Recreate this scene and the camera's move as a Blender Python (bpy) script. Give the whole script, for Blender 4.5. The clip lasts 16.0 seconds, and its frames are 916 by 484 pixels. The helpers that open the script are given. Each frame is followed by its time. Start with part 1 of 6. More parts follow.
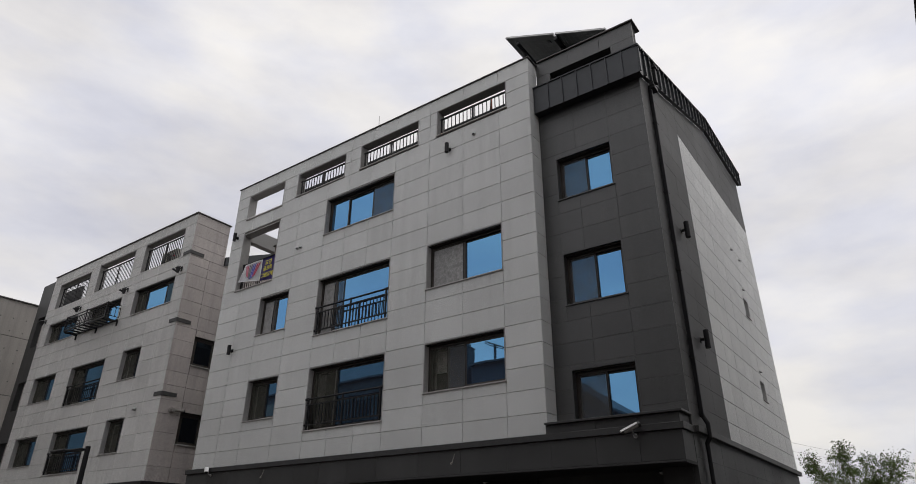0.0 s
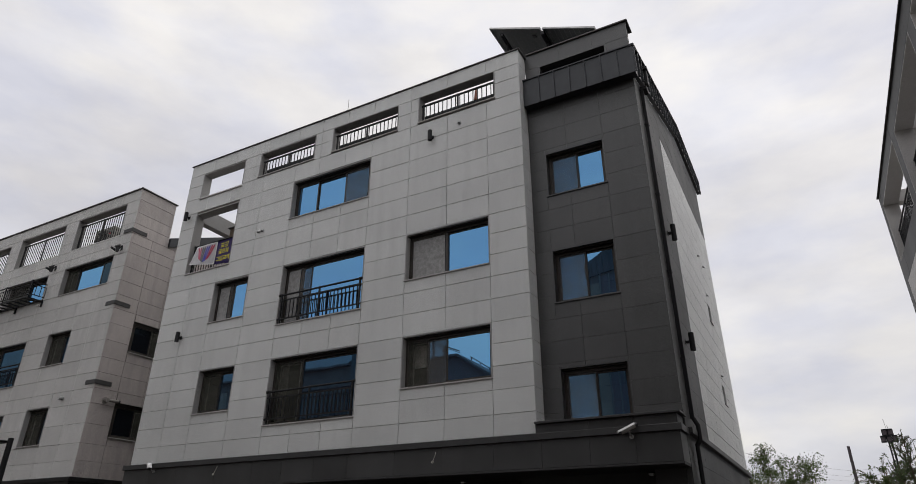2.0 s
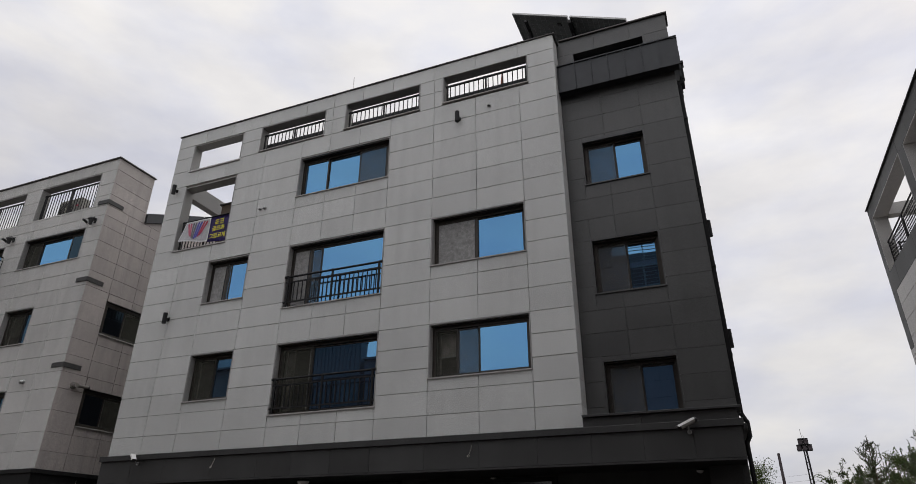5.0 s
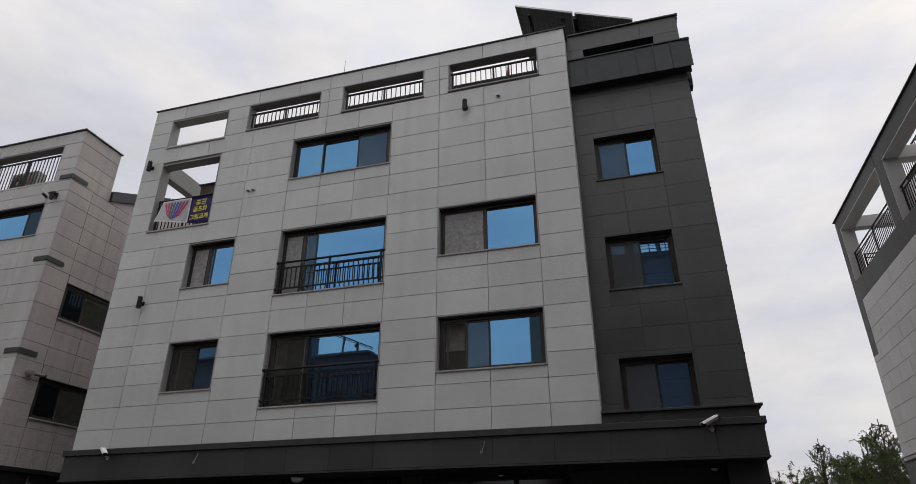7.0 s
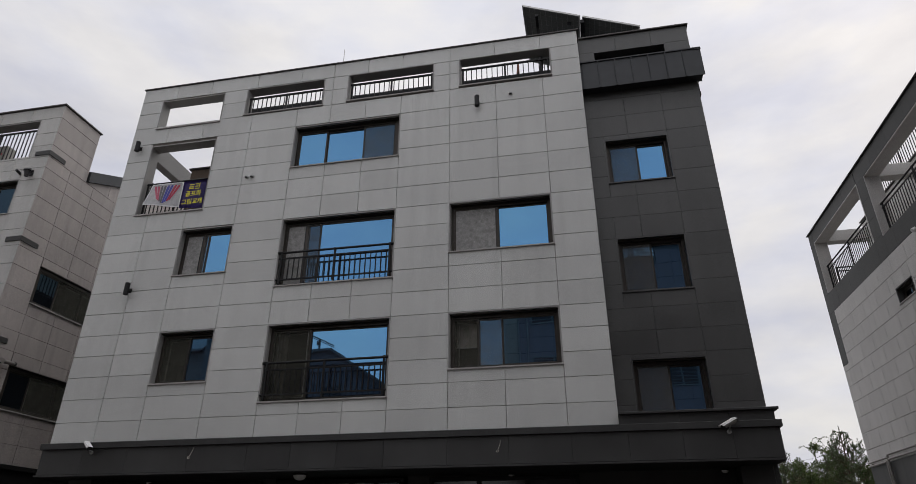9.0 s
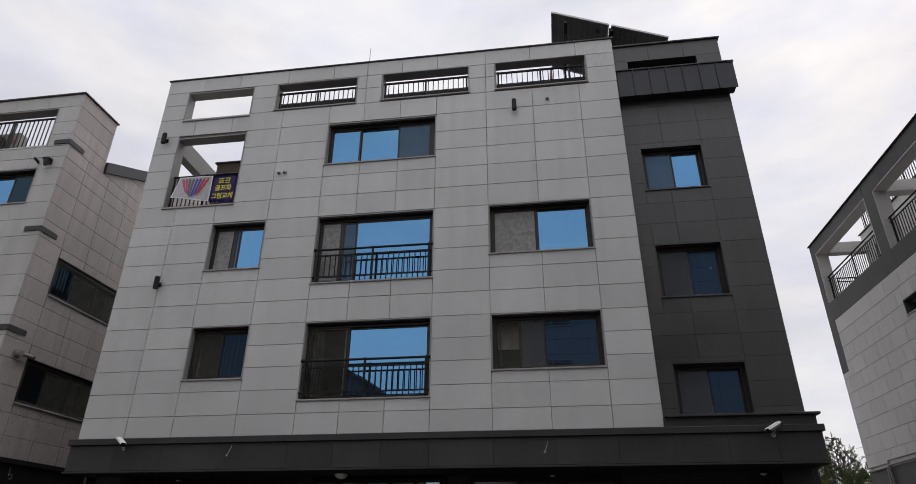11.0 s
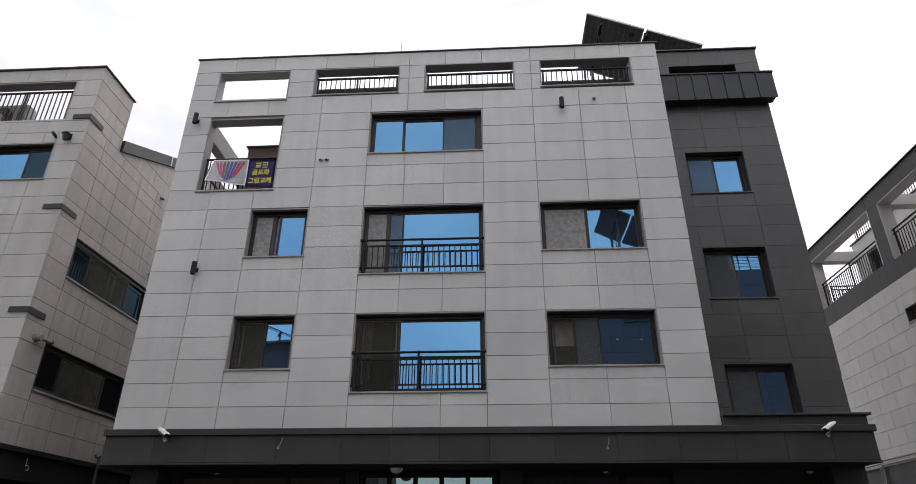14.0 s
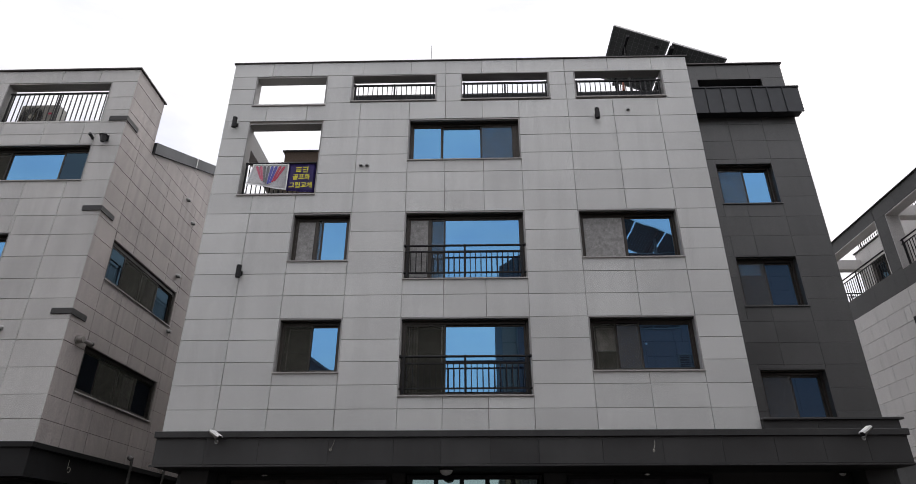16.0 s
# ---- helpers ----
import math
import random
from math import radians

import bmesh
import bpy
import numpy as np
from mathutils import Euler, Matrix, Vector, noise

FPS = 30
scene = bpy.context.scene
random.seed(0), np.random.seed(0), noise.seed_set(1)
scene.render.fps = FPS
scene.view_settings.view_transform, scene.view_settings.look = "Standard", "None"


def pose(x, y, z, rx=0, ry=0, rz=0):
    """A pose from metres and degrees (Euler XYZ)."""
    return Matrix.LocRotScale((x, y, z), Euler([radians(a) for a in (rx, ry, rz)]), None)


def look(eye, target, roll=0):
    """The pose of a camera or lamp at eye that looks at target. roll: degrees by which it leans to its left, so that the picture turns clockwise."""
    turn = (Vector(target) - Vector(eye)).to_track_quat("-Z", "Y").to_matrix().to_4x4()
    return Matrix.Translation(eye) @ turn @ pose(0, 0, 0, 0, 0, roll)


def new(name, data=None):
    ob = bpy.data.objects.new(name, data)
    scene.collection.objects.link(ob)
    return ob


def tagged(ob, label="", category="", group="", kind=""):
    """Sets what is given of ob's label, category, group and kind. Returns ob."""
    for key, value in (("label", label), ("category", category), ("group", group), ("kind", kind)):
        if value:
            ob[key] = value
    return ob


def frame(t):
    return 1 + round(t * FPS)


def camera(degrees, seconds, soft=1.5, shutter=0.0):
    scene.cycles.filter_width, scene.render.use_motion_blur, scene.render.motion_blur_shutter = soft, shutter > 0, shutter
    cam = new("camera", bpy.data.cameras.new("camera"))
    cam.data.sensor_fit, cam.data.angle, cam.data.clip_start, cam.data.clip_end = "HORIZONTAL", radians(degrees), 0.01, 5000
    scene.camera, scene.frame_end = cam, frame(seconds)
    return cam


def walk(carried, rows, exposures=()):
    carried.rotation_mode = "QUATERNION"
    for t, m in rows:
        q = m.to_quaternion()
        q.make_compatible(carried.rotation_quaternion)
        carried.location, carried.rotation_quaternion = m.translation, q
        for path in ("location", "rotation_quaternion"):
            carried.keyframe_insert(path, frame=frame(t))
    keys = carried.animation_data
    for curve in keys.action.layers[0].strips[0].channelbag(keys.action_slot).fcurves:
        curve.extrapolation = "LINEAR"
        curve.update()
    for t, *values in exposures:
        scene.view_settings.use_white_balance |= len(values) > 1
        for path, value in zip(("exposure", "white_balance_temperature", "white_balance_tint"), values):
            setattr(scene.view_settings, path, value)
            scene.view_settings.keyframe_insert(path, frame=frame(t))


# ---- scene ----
cam = camera(71.9, 16.0, soft=0.75)
PATH = [
    (0, (0.245, -0.491, 1.618), (-0.814, 0.968, 2.483), 0.3),
    (0.5, (-0.123, -0.58, 1.596), (-1.127, 0.916, 2.465), 0.4),
    (1, (-0.514, -0.704, 1.594), (-1.463, 0.827, 2.463), 0.3),
    (1.5, (-0.933, -0.788, 1.643), (-1.834, 0.773, 2.51), 0.2),
    (2, (-1.316, -0.797, 1.697), (-2.18, 0.789, 2.558), 0.1),
    (2.5, (-1.683, -0.852, 1.714), (-2.524, 0.747, 2.57), 0.2),
    (3, (-2.062, -0.895, 1.701), (-2.878, 0.718, 2.557), 0.3),
    (3.5, (-2.42, -0.886, 1.701), (-3.21, 0.74, 2.558), 0.2),
    (4, (-2.881, -0.947, 1.651), (-3.638, 0.692, 2.513), 0.2),
    (6.5, (-5.041, -1.078, 1.575), (-5.595, 0.634, 2.448), -0.0),
    (7, (-5.504, -1.1, 1.546), (-6.006, 0.627, 2.421), -0.1),
    (7.5, (-5.863, -1.112, 1.549), (-6.32, 0.626, 2.425), -0.1),
    (8, (-6.24, -1.104, 1.542), (-6.654, 0.645, 2.419), -0.1),
    (8.5, (-6.565, -1.129, 1.529), (-6.95, 0.626, 2.406), 0.0),
    (9, (-6.982, -1.225, 1.513), (-7.33, 0.537, 2.393), 0.0),
    (11.5, (-9.031, -1.619, 1.43), (-9.263, 0.158, 2.317), 0.2),
    (12, (-9.515, -1.655, 1.406), (-9.714, 0.127, 2.29), 0.1),
    (12.5, (-9.935, -1.694, 1.394), (-10.105, 0.091, 2.279), 0.1),
    (13, (-10.331, -1.775, 1.406), (-10.474, 0.013, 2.291), 0.1),
    (13.5, (-10.674, -1.717, 1.399), (-10.793, 0.074, 2.281), 0.1),
    (14, (-10.957, -1.68, 1.402), (-11.064, 0.112, 2.284), 0.2),
    (14.5, (-11.333, -1.729, 1.404), (-11.427, 0.061, 2.29), 0.2),
    (15, (-11.629, -1.775, 1.393), (-11.714, 0.016, 2.278), 0.1),
    (15.5, (-12.018, -1.907, 1.357), (-12.088, -0.116, 2.245), 0.1),
    (16, (-12.436, -2.062, 1.362), (-12.482, -0.271, 2.249), 0.0),
]
EXPOSURES = ((0.0, 0.46, 6620, 8.5), (4.2, 0.45, 6610, 8.5), (9.2, 0.37, 6550, 9), (11.3, 0.55, 6500, 10), (12.3, 0.84, 6500, 10), (16.0, 0.89, 6500, 10))
walk(cam, [(t, look(eye, target, roll)) for t, eye, target, roll in PATH], EXPOSURES)

# ---------------- world and light ----------------
world = bpy.data.worlds.new("world")
scene.world = world
world.use_nodes = True
wn, wl = world.node_tree.nodes, world.node_tree.links
wn.clear()
w_out = wn.new("ShaderNodeOutputWorld")
w_bg = wn.new("ShaderNodeBackground")
w_bg.inputs["Strength"].default_value = 0.1
w_sky = wn.new("ShaderNodeTexSky")
w_sky.sky_type = "NISHITA"
w_sky.sun_disc = False
w_sky.sun_elevation, w_sky.sun_rotation = radians(42), radians(35)
w_tc = wn.new("ShaderNodeTexCoord")
w_map = wn.new("ShaderNodeMapping")
w_map.inputs["Scale"].default_value = (1.0, 1.0, 2.6)
w_n1 = wn.new("ShaderNodeTexNoise")
w_n1.inputs["Scale"].default_value, w_n1.inputs["Detail"].default_value = 1.9, 9.0
w_n1.inputs["Roughness"].default_value = 0.55
w_ramp = wn.new("ShaderNodeValToRGB")
w_ramp.color_ramp.elements[0].position, w_ramp.color_ramp.elements[0].color = 0.33, (4.4, 4.4, 4.75, 1)
w_ramp.color_ramp.elements[1].position, w_ramp.color_ramp.elements[1].color = 0.60, (6.2, 6.14, 6.25, 1)
w_mix = wn.new("ShaderNodeMixRGB")
w_mix.inputs["Fac"].default_value = 0.93
wl.new(w_tc.outputs["Generated"], w_map.inputs["Vector"])
wl.new(w_map.outputs["Vector"], w_n1.inputs["Vector"])
wl.new(w_n1.outputs["Fac"], w_ramp.inputs["Fac"])
wl.new(w_sky.outputs["Color"], w_mix.inputs["Color1"])
wl.new(w_ramp.outputs["Color"], w_mix.inputs["Color2"])
# an overcast sky is brightest overhead
w_sep = wn.new("ShaderNodeSeparateXYZ")
w_up = wn.new("ShaderNodeMapRange")
w_up.inputs["From Min"].default_value, w_up.inputs["From Max"].default_value = 0.80, 1.0
w_up.inputs["To Min"].default_value, w_up.inputs["To Max"].default_value = 1.0, 3.8
w_zen = wn.new("ShaderNodeVectorMath")
w_zen.operation = "SCALE"
wl.new(w_tc.outputs["Generated"], w_sep.inputs[0])
wl.new(w_sep.outputs["Z"], w_up.inputs["Value"])
w_dot = wn.new("ShaderNodeVectorMath")
w_dot.operation = "DOT_PRODUCT"
w_dot.inputs[1].default_value = (-0.50, 0.75, 0.43)
w_sun = wn.new("ShaderNodeMapRange")
w_sun.inputs["From Min"].default_value, w_sun.inputs["From Max"].default_value = -0.5, 0.9
w_sun.inputs["To Min"].default_value, w_sun.inputs["To Max"].default_value = 1.0, 1.0
w_glow = wn.new("ShaderNodeVectorMath")
w_glow.operation = "SCALE"
wl.new(w_tc.outputs["Generated"], w_dot.inputs[0])
wl.new(w_dot.outputs["Value"], w_sun.inputs["Value"])
wl.new(w_mix.outputs["Color"], w_glow.inputs[0])
wl.new(w_sun.outputs["Result"], w_glow.inputs["Scale"])
# the cloud is thinner towards +x
w_side = wn.new("ShaderNodeMapRange")
w_side.inputs["From Min"].default_value, w_side.inputs["From Max"].default_value = -0.7, 0.05
w_side.inputs["To Min"].default_value, w_side.inputs["To Max"].default_value = 1.05, 1.04
w_thin = wn.new("ShaderNodeVectorMath")
w_thin.operation = "SCALE"
wl.new(w_sep.outputs["X"], w_side.inputs["Value"])
wl.new(w_glow.outputs["Vector"], w_thin.inputs[0])
wl.new(w_side.outputs["Result"], w_thin.inputs["Scale"])
wl.new(w_thin.outputs["Vector"], w_zen.inputs[0])
wl.new(w_up.outputs["Result"], w_zen.inputs["Scale"])
w_low = wn.new("ShaderNodeValToRGB")
w_low.color_ramp.elements[0].position, w_low.color_ramp.elements[0].color = 0.0, (0.86, 0.845, 0.83, 1)
w_low.color_ramp.elements[1].position, w_low.color_ramp.elements[1].color = 0.52, (1.05, 1.045, 1.04, 1)
w_n2 = wn.new("ShaderNodeTexNoise")
w_n2.inputs["Scale"].default_value, w_n2.inputs["Detail"].default_value = 5.5, 7.0
w_tint = wn.new("ShaderNodeValToRGB")
w_tint.color_ramp.elements[0].position, w_tint.color_ramp.elements[0].color = 0.36, (0.905, 0.918, 0.985, 1)
w_tint.color_ramp.elements[1].position, w_tint.color_ramp.elements[1].color = 0.62, (1.05, 1.032, 1.005, 1)
w_m1, w_m2 = wn.new("ShaderNodeVectorMath"), wn.new("ShaderNodeVectorMath")
w_m1.operation = w_m2.operation = "MULTIPLY"
wl.new(w_sep.outputs["Z"], w_low.inputs["Fac"])
wl.new(w_map.outputs["Vector"], w_n2.inputs["Vector"])
wl.new(w_n2.outputs["Fac"], w_tint.inputs["Fac"])
wl.new(w_zen.outputs["Vector"], w_m1.inputs[0])
wl.new(w_low.outputs["Color"], w_m1.inputs[1])
wl.new(w_m1.outputs["Vector"], w_m2.inputs[0])
wl.new(w_tint.outputs["Color"], w_m2.inputs[1])
wl.new(w_m2.outputs["Vector"], w_bg.inputs["Color"])
wl.new(w_bg.outputs["Background"], w_out.inputs["Surface"])

sun = new("sun", bpy.data.lights.new("sun", "SUN"))
sun.data.energy, sun.data.angle, sun.data.color = 0.4, radians(25), (1.0, 0.96, 0.9)
sun.matrix_world = look((0, 0, 60), (-25, -40, 0))


# ---------------- materials ----------------
def nodes_of(name):
    m = bpy.data.materials.new(name)
    m.use_nodes = True
    return m, m.node_tree.nodes, m.node_tree.links, m.node_tree.nodes["Principled BSDF"]


def surface(name, colour, rough=0.6, metal=0.0, grain=40.0, grain_amount=0.12, stain=0.5, stain_amount=0.12,
            piece=0.0, bump=0.05, streak=0.0, spec=0.5, speckle=0.0):
    """A procedural surface: colour broken by fine grain, large stains, downward streaks and a shift from piece to piece."""
    m, n, l, b = nodes_of(name)
    geo = n.new("ShaderNodeNewGeometry")
    fine = n.new("ShaderNodeTexNoise")
    fine.inputs["Scale"].default_value, fine.inputs["Detail"].default_value = grain, 3.0
    l.new(geo.outputs["Position"], fine.inputs["Vector"])
    big = n.new("ShaderNodeTexNoise")
    big.inputs["Scale"].default_value, big.inputs["Detail"].default_value = stain, 5.0
    l.new(geo.outputs["Position"], big.inputs["Vector"])

    def scaled(socket, low, high, a=0.3, z=0.7):
        r = n.new("ShaderNodeMapRange")
        r.inputs["From Min"].default_value, r.inputs["From Max"].default_value = a, z
        r.inputs["To Min"].default_value, r.inputs["To Max"].default_value = low, high
        l.new(socket, r.inputs["Value"])
        return r.outputs["Result"]

    def times(p, q):
        k = n.new("ShaderNodeMath")
        k.operation = "MULTIPLY"
        l.new(p, k.inputs[0])
        l.new(q, k.inputs[1])
        return k.outputs[0]

    value = times(scaled(fine.outputs["Fac"], 1 - grain_amount, 1 + grain_amount),
                  scaled(big.outputs["Fac"], 1 - stain_amount, 1 + stain_amount))
    if speckle:
        dots = n.new("ShaderNodeTexNoise")
        dots.inputs["Scale"].default_value, dots.inputs["Detail"].default_value = 50.0, 2.0
        l.new(geo.outputs["Position"], dots.inputs["Vector"])
        value = times(value, scaled(dots.outputs["Fac"], 1 - speckle, 1 + speckle, 0.32, 0.68))
    if piece:
        info = n.new("ShaderNodeObjectInfo")
        value = times(value, scaled(info.outputs["Random"], 1 - piece, 1 + piece, 0.0, 1.0))
    if streak:
        mp = n.new("ShaderNodeMapping")
        mp.inputs["Scale"].default_value = (5.0, 5.0, 0.25)
        l.new(geo.outputs["Position"], mp.inputs["Vector"])
        st = n.new("ShaderNodeTexNoise")
        st.inputs["Scale"].default_value, st.inputs["Detail"].default_value = 1.0, 4.0
        l.new(mp.outputs["Vector"], st.inputs["Vector"])
        value = times(value, scaled(st.outputs["Fac"], 1 - streak, 1.0 + streak * 0.3, 0.25, 0.6))
    mul = n.new("ShaderNodeVectorMath")
    mul.operation = "SCALE"
    mul.inputs[0].default_value = colour
    l.new(value, mul.inputs["Scale"])
    l.new(mul.outputs["Vector"], b.inputs["Base Color"])
    l.new(scaled(big.outputs["Fac"], max(rough - 0.08, 0.02), min(rough + 0.08, 1.0)), b.inputs["Roughness"])
    b.inputs["Metallic"].default_value = metal
    b.inputs["Specular IOR Level"].default_value = spec
    if bump:
        bp = n.new("ShaderNodeBump")
        bp.inputs["Strength"].default_value, bp.inputs["Distance"].default_value = bump, 0.01
        l.new(fine.outputs["Fac"], bp.inputs["Height"])
        l.new(bp.outputs["Normal"], b.inputs["Normal"])
    return m


def coated_glass(name, tint, mirror, wobble=0.0012, haze=0.5):
    """Window glass with a reflective coating: part mirror, the rest clear under a pale diffuse veil."""
    m, n, l, b = nodes_of(name)
    n.remove(b)
    gloss = n.new("ShaderNodeBsdfGlossy")
    gloss.inputs["Color"].default_value, gloss.inputs["Roughness"].default_value = (*tint, 1), 0.015
    clear = n.new("ShaderNodeBsdfTransparent")
    clear.inputs["Color"].default_value = (0.55, 0.62, 0.66, 1)
    # even bluish diffuse share, painted in to lift the dark reflections
    veil = n.new("ShaderNodeBsdfDiffuse")
    veil.inputs["Color"].default_value = (0.24, 0.25, 0.32, 1)
    behind = n.new("ShaderNodeMixShader")
    behind.inputs["Fac"].default_value = haze
    l.new(clear.outputs[0], behind.inputs[1])
    l.new(veil.outputs[0], behind.inputs[2])
    mix = n.new("ShaderNodeMixShader")
    mix.inputs["Fac"].default_value = mirror
    geo = n.new("ShaderNodeNewGeometry")
    tex = n.new("ShaderNodeTexNoise")
    tex.inputs["Scale"].default_value, tex.inputs["Detail"].default_value = 1.3, 1.0
    bp = n.new("ShaderNodeBump")
    bp.inputs["Strength"].default_value, bp.inputs["Distance"].default_value = 1.0, wobble
    l.new(geo.outputs["Position"], tex.inputs["Vector"])
    l.new(tex.outputs["Fac"], bp.inputs["Height"])
    l.new(bp.outputs["Normal"], gloss.inputs["Normal"])
    l.new(behind.outputs[0], mix.inputs[1])
    l.new(gloss.outputs[0], mix.inputs[2])
    l.new(mix.outputs[0], n["Material Output"].inputs["Surface"])
    return m


def mesh_screen(name, colour, cover):
    m, n, l, b = nodes_of(name)
    b.inputs["Base Color"].default_value = (*colour, 1)
    b.inputs["Roughness"].default_value = 0.8
    geo = n.new("ShaderNodeNewGeometry")
    tex = n.new("ShaderNodeTexNoise")
    tex.inputs["Scale"].default_value, tex.inputs["Detail"].default_value = 5.0, 4.0
    l.new(geo.outputs["Position"], tex.inputs["Vector"])
    r = n.new("ShaderNodeMapRange")
    r.inputs["From Min"].default_value, r.inputs["From Max"].default_value = 0.3, 0.7
    r.inputs["To Min"].default_value, r.inputs["To Max"].default_value = cover - 0.06, cover + 0.06
    l.new(tex.outputs["Fac"], r.inputs["Value"])
    l.new(r.outputs["Result"], b.inputs["Alpha"])
    return m


GRANITE = surface("light_granite", (0.542, 0.547, 0.530), 0.5, grain=115, grain_amount=0.55, speckle=0.155, stain=0.45, stain_amount=0.07, piece=0.06, streak=0.07, bump=0.08, spec=0.8)
GRANITE_LEFT = surface("grey_granite_left", (0.520, 0.514, 0.494), 0.62, grain=115, grain_amount=0.55, speckle=0.20, stain=0.45, stain_amount=0.09, piece=0.06, streak=0.10, bump=0.08)
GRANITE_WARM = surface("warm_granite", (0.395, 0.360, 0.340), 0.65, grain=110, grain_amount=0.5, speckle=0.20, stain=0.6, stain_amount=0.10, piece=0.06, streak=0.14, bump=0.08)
GRANITE_PALE = surface("pale_stone", (0.50, 0.485, 0.47), 0.65, grain=60, grain_amount=0.2, speckle=0.08, stain=0.5, stain_amount=0.06, piece=0.06, streak=0.06)
# granite toned down: shade inside the openings is put into this colour
LINING = surface("shade_toned_lining", (0.29, 0.285, 0.277), 0.65, grain=75, grain_amount=0.34, speckle=0.08, stain=0.9, stain_amount=0.14, bump=0.06)
BASALT = surface("dark_granite", (0.041, 0.0408, 0.0402), 0.55, grain=60, grain_amount=0.36, speckle=0.16, stain=0.8, stain_amount=0.2, piece=0.17, streak=0.12, bump=0.08, spec=0.4)
BAY_STONE = surface("bay_granite", (0.047, 0.0475, 0.0462), 0.45, grain=70, grain_amount=0.38, speckle=0.12, stain=0.8, stain_amount=0.2, piece=0.16, streak=0.12, bump=0.08, spec=0.75)
BASALT_GREY = surface("grey_granite", (0.072, 0.072, 0.071), 0.6, grain=50, grain_amount=0.25, stain=0.6, stain_amount=0.12, piece=0.07, streak=0.08, spec=0.2)
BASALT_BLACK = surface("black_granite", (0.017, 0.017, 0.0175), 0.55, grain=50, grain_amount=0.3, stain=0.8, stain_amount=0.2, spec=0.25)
JOINT = surface("joint_sealant", (0.185, 0.170, 0.155), 0.8, grain=8, stain=0.6)
JOINT_DARK = surface("dark_sealant", (0.042, 0.042, 0.041), 0.8, grain=8, stain=0.6)
COPING = surface("coping_metal", (0.085, 0.08, 0.077), 0.5, metal=0.4, grain=6, stain=1.0)
SEAM_METAL = surface("seam_metal", (0.034, 0.0365, 0.040), 0.42, metal=0.35, grain=5, stain=0.9, stain_amount=0.12, piece=0.06, bump=0.02)
ALU_BROWN = surface("brown_aluminium", (0.042, 0.036, 0.030), 0.4, metal=0.4, grain=12, stain=2.0, bump=0.0)
STEEL_BLACK = surface("black_steel", (0.010, 0.010, 0.011), 0.5, metal=0.0, grain=20, stain=2.0, bump=0.0, spec=0.25)
SILL = surface("sill_stone", (0.34, 0.325, 0.31), 0.6, grain=50, grain_amount=0.2, stain=1.0)
GLASS = coated_glass("blue_coated_glass", (0.145, 0.36, 0.61), 0.84)
GLASS_GREEN = coated_glass("green_entrance_glass", (0.30, 0.42, 0.40), 0.75, haze=0.1)
GLASS_DARK = coated_glass("dull_coated_glass", (0.04, 0.07, 0.095), 0.74, haze=0.10)
SCREEN = mesh_screen("insect_screen", (0.078, 0.078, 0.062), 0.32)
SCREEN_THIN = mesh_screen("thin_insect_screen", (0.115, 0.115, 0.112), 0.36)
FILM = surface("grey_window_film", (0.26, 0.256, 0.25), 0.55, grain=60, grain_amount=0.25, speckle=0.12, stain=11.0, stain_amount=0.26, bump=0.0)
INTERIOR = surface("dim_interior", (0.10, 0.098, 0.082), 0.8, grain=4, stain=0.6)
CURTAIN = surface("cream_curtain", (0.76, 0.72, 0.66), 0.9, grain=30, stain=1.5)
CONCRETE = surface("beige_concrete", (0.33, 0.31, 0.285), 0.8, grain=20, grain_amount=0.1, stain=0.5, stain_amount=0.12, streak=0.12)
PLASTIC_WHITE = surface("white_plastic", (0.72, 0.72, 0.70), 0.35, grain=20, grain_amount=0.03, stain=3.0, stain_amount=0.05, bump=0.0)
PLASTIC_CREAM = surface("cream_plastic", (0.46, 0.44, 0.38), 0.5, grain=20, grain_amount=0.05, stain=3.0, stain_amount=0.1, bump=0.0)
PLASTIC_BLACK = surface("black_plastic", (0.015, 0.015, 0.016), 0.4, grain=20, stain=2.0, bump=0.0)
GALVANISED = surface("galvanised_steel", (0.42, 0.42, 0.41), 0.4, metal=0.8, grain=25, stain=3.0, stain_amount=0.2, bump=0.02)
PIPE_GREY = surface("grey_plastic", (0.22, 0.205, 0.19), 0.5, grain=20, stain=4.0, stain_amount=0.2, bump=0.0)
SOFFIT = surface("black_soffit", (0.016, 0.016, 0.016), 0.7, grain=10, stain=1.0)
RISER = surface("dull_conduit", (0.10, 0.095, 0.088), 0.6, metal=0.3, grain=25, stain=3.0, stain_amount=0.25, bump=0.02)
OPPOSITE_STONE = surface("grey_stone", (0.075, 0.058, 0.066), 0.7, grain=30, grain_amount=0.15, stain=0.5, piece=0.08, streak=0.1)
ASPHALT = surface("asphalt", (0.048, 0.044, 0.040), 0.9, grain=30, grain_amount=0.35, stain=0.3, stain_amount=0.2, bump=0.2)
BROWN_STONE = surface("brown_stone", (0.16, 0.12, 0.09), 0.7, grain=30, grain_amount=0.2, stain=1.0, piece=0.1)
DARK_BROWN_STONE = surface("rough_brown_stone", (0.06, 0.048, 0.042), 0.75, grain=20, grain_amount=0.25, stain=1.0, piece=0.3)
BARK = surface("bark", (0.09, 0.065, 0.045), 0.9, grain=25, grain_amount=0.35, stain=2.0, bump=0.3)
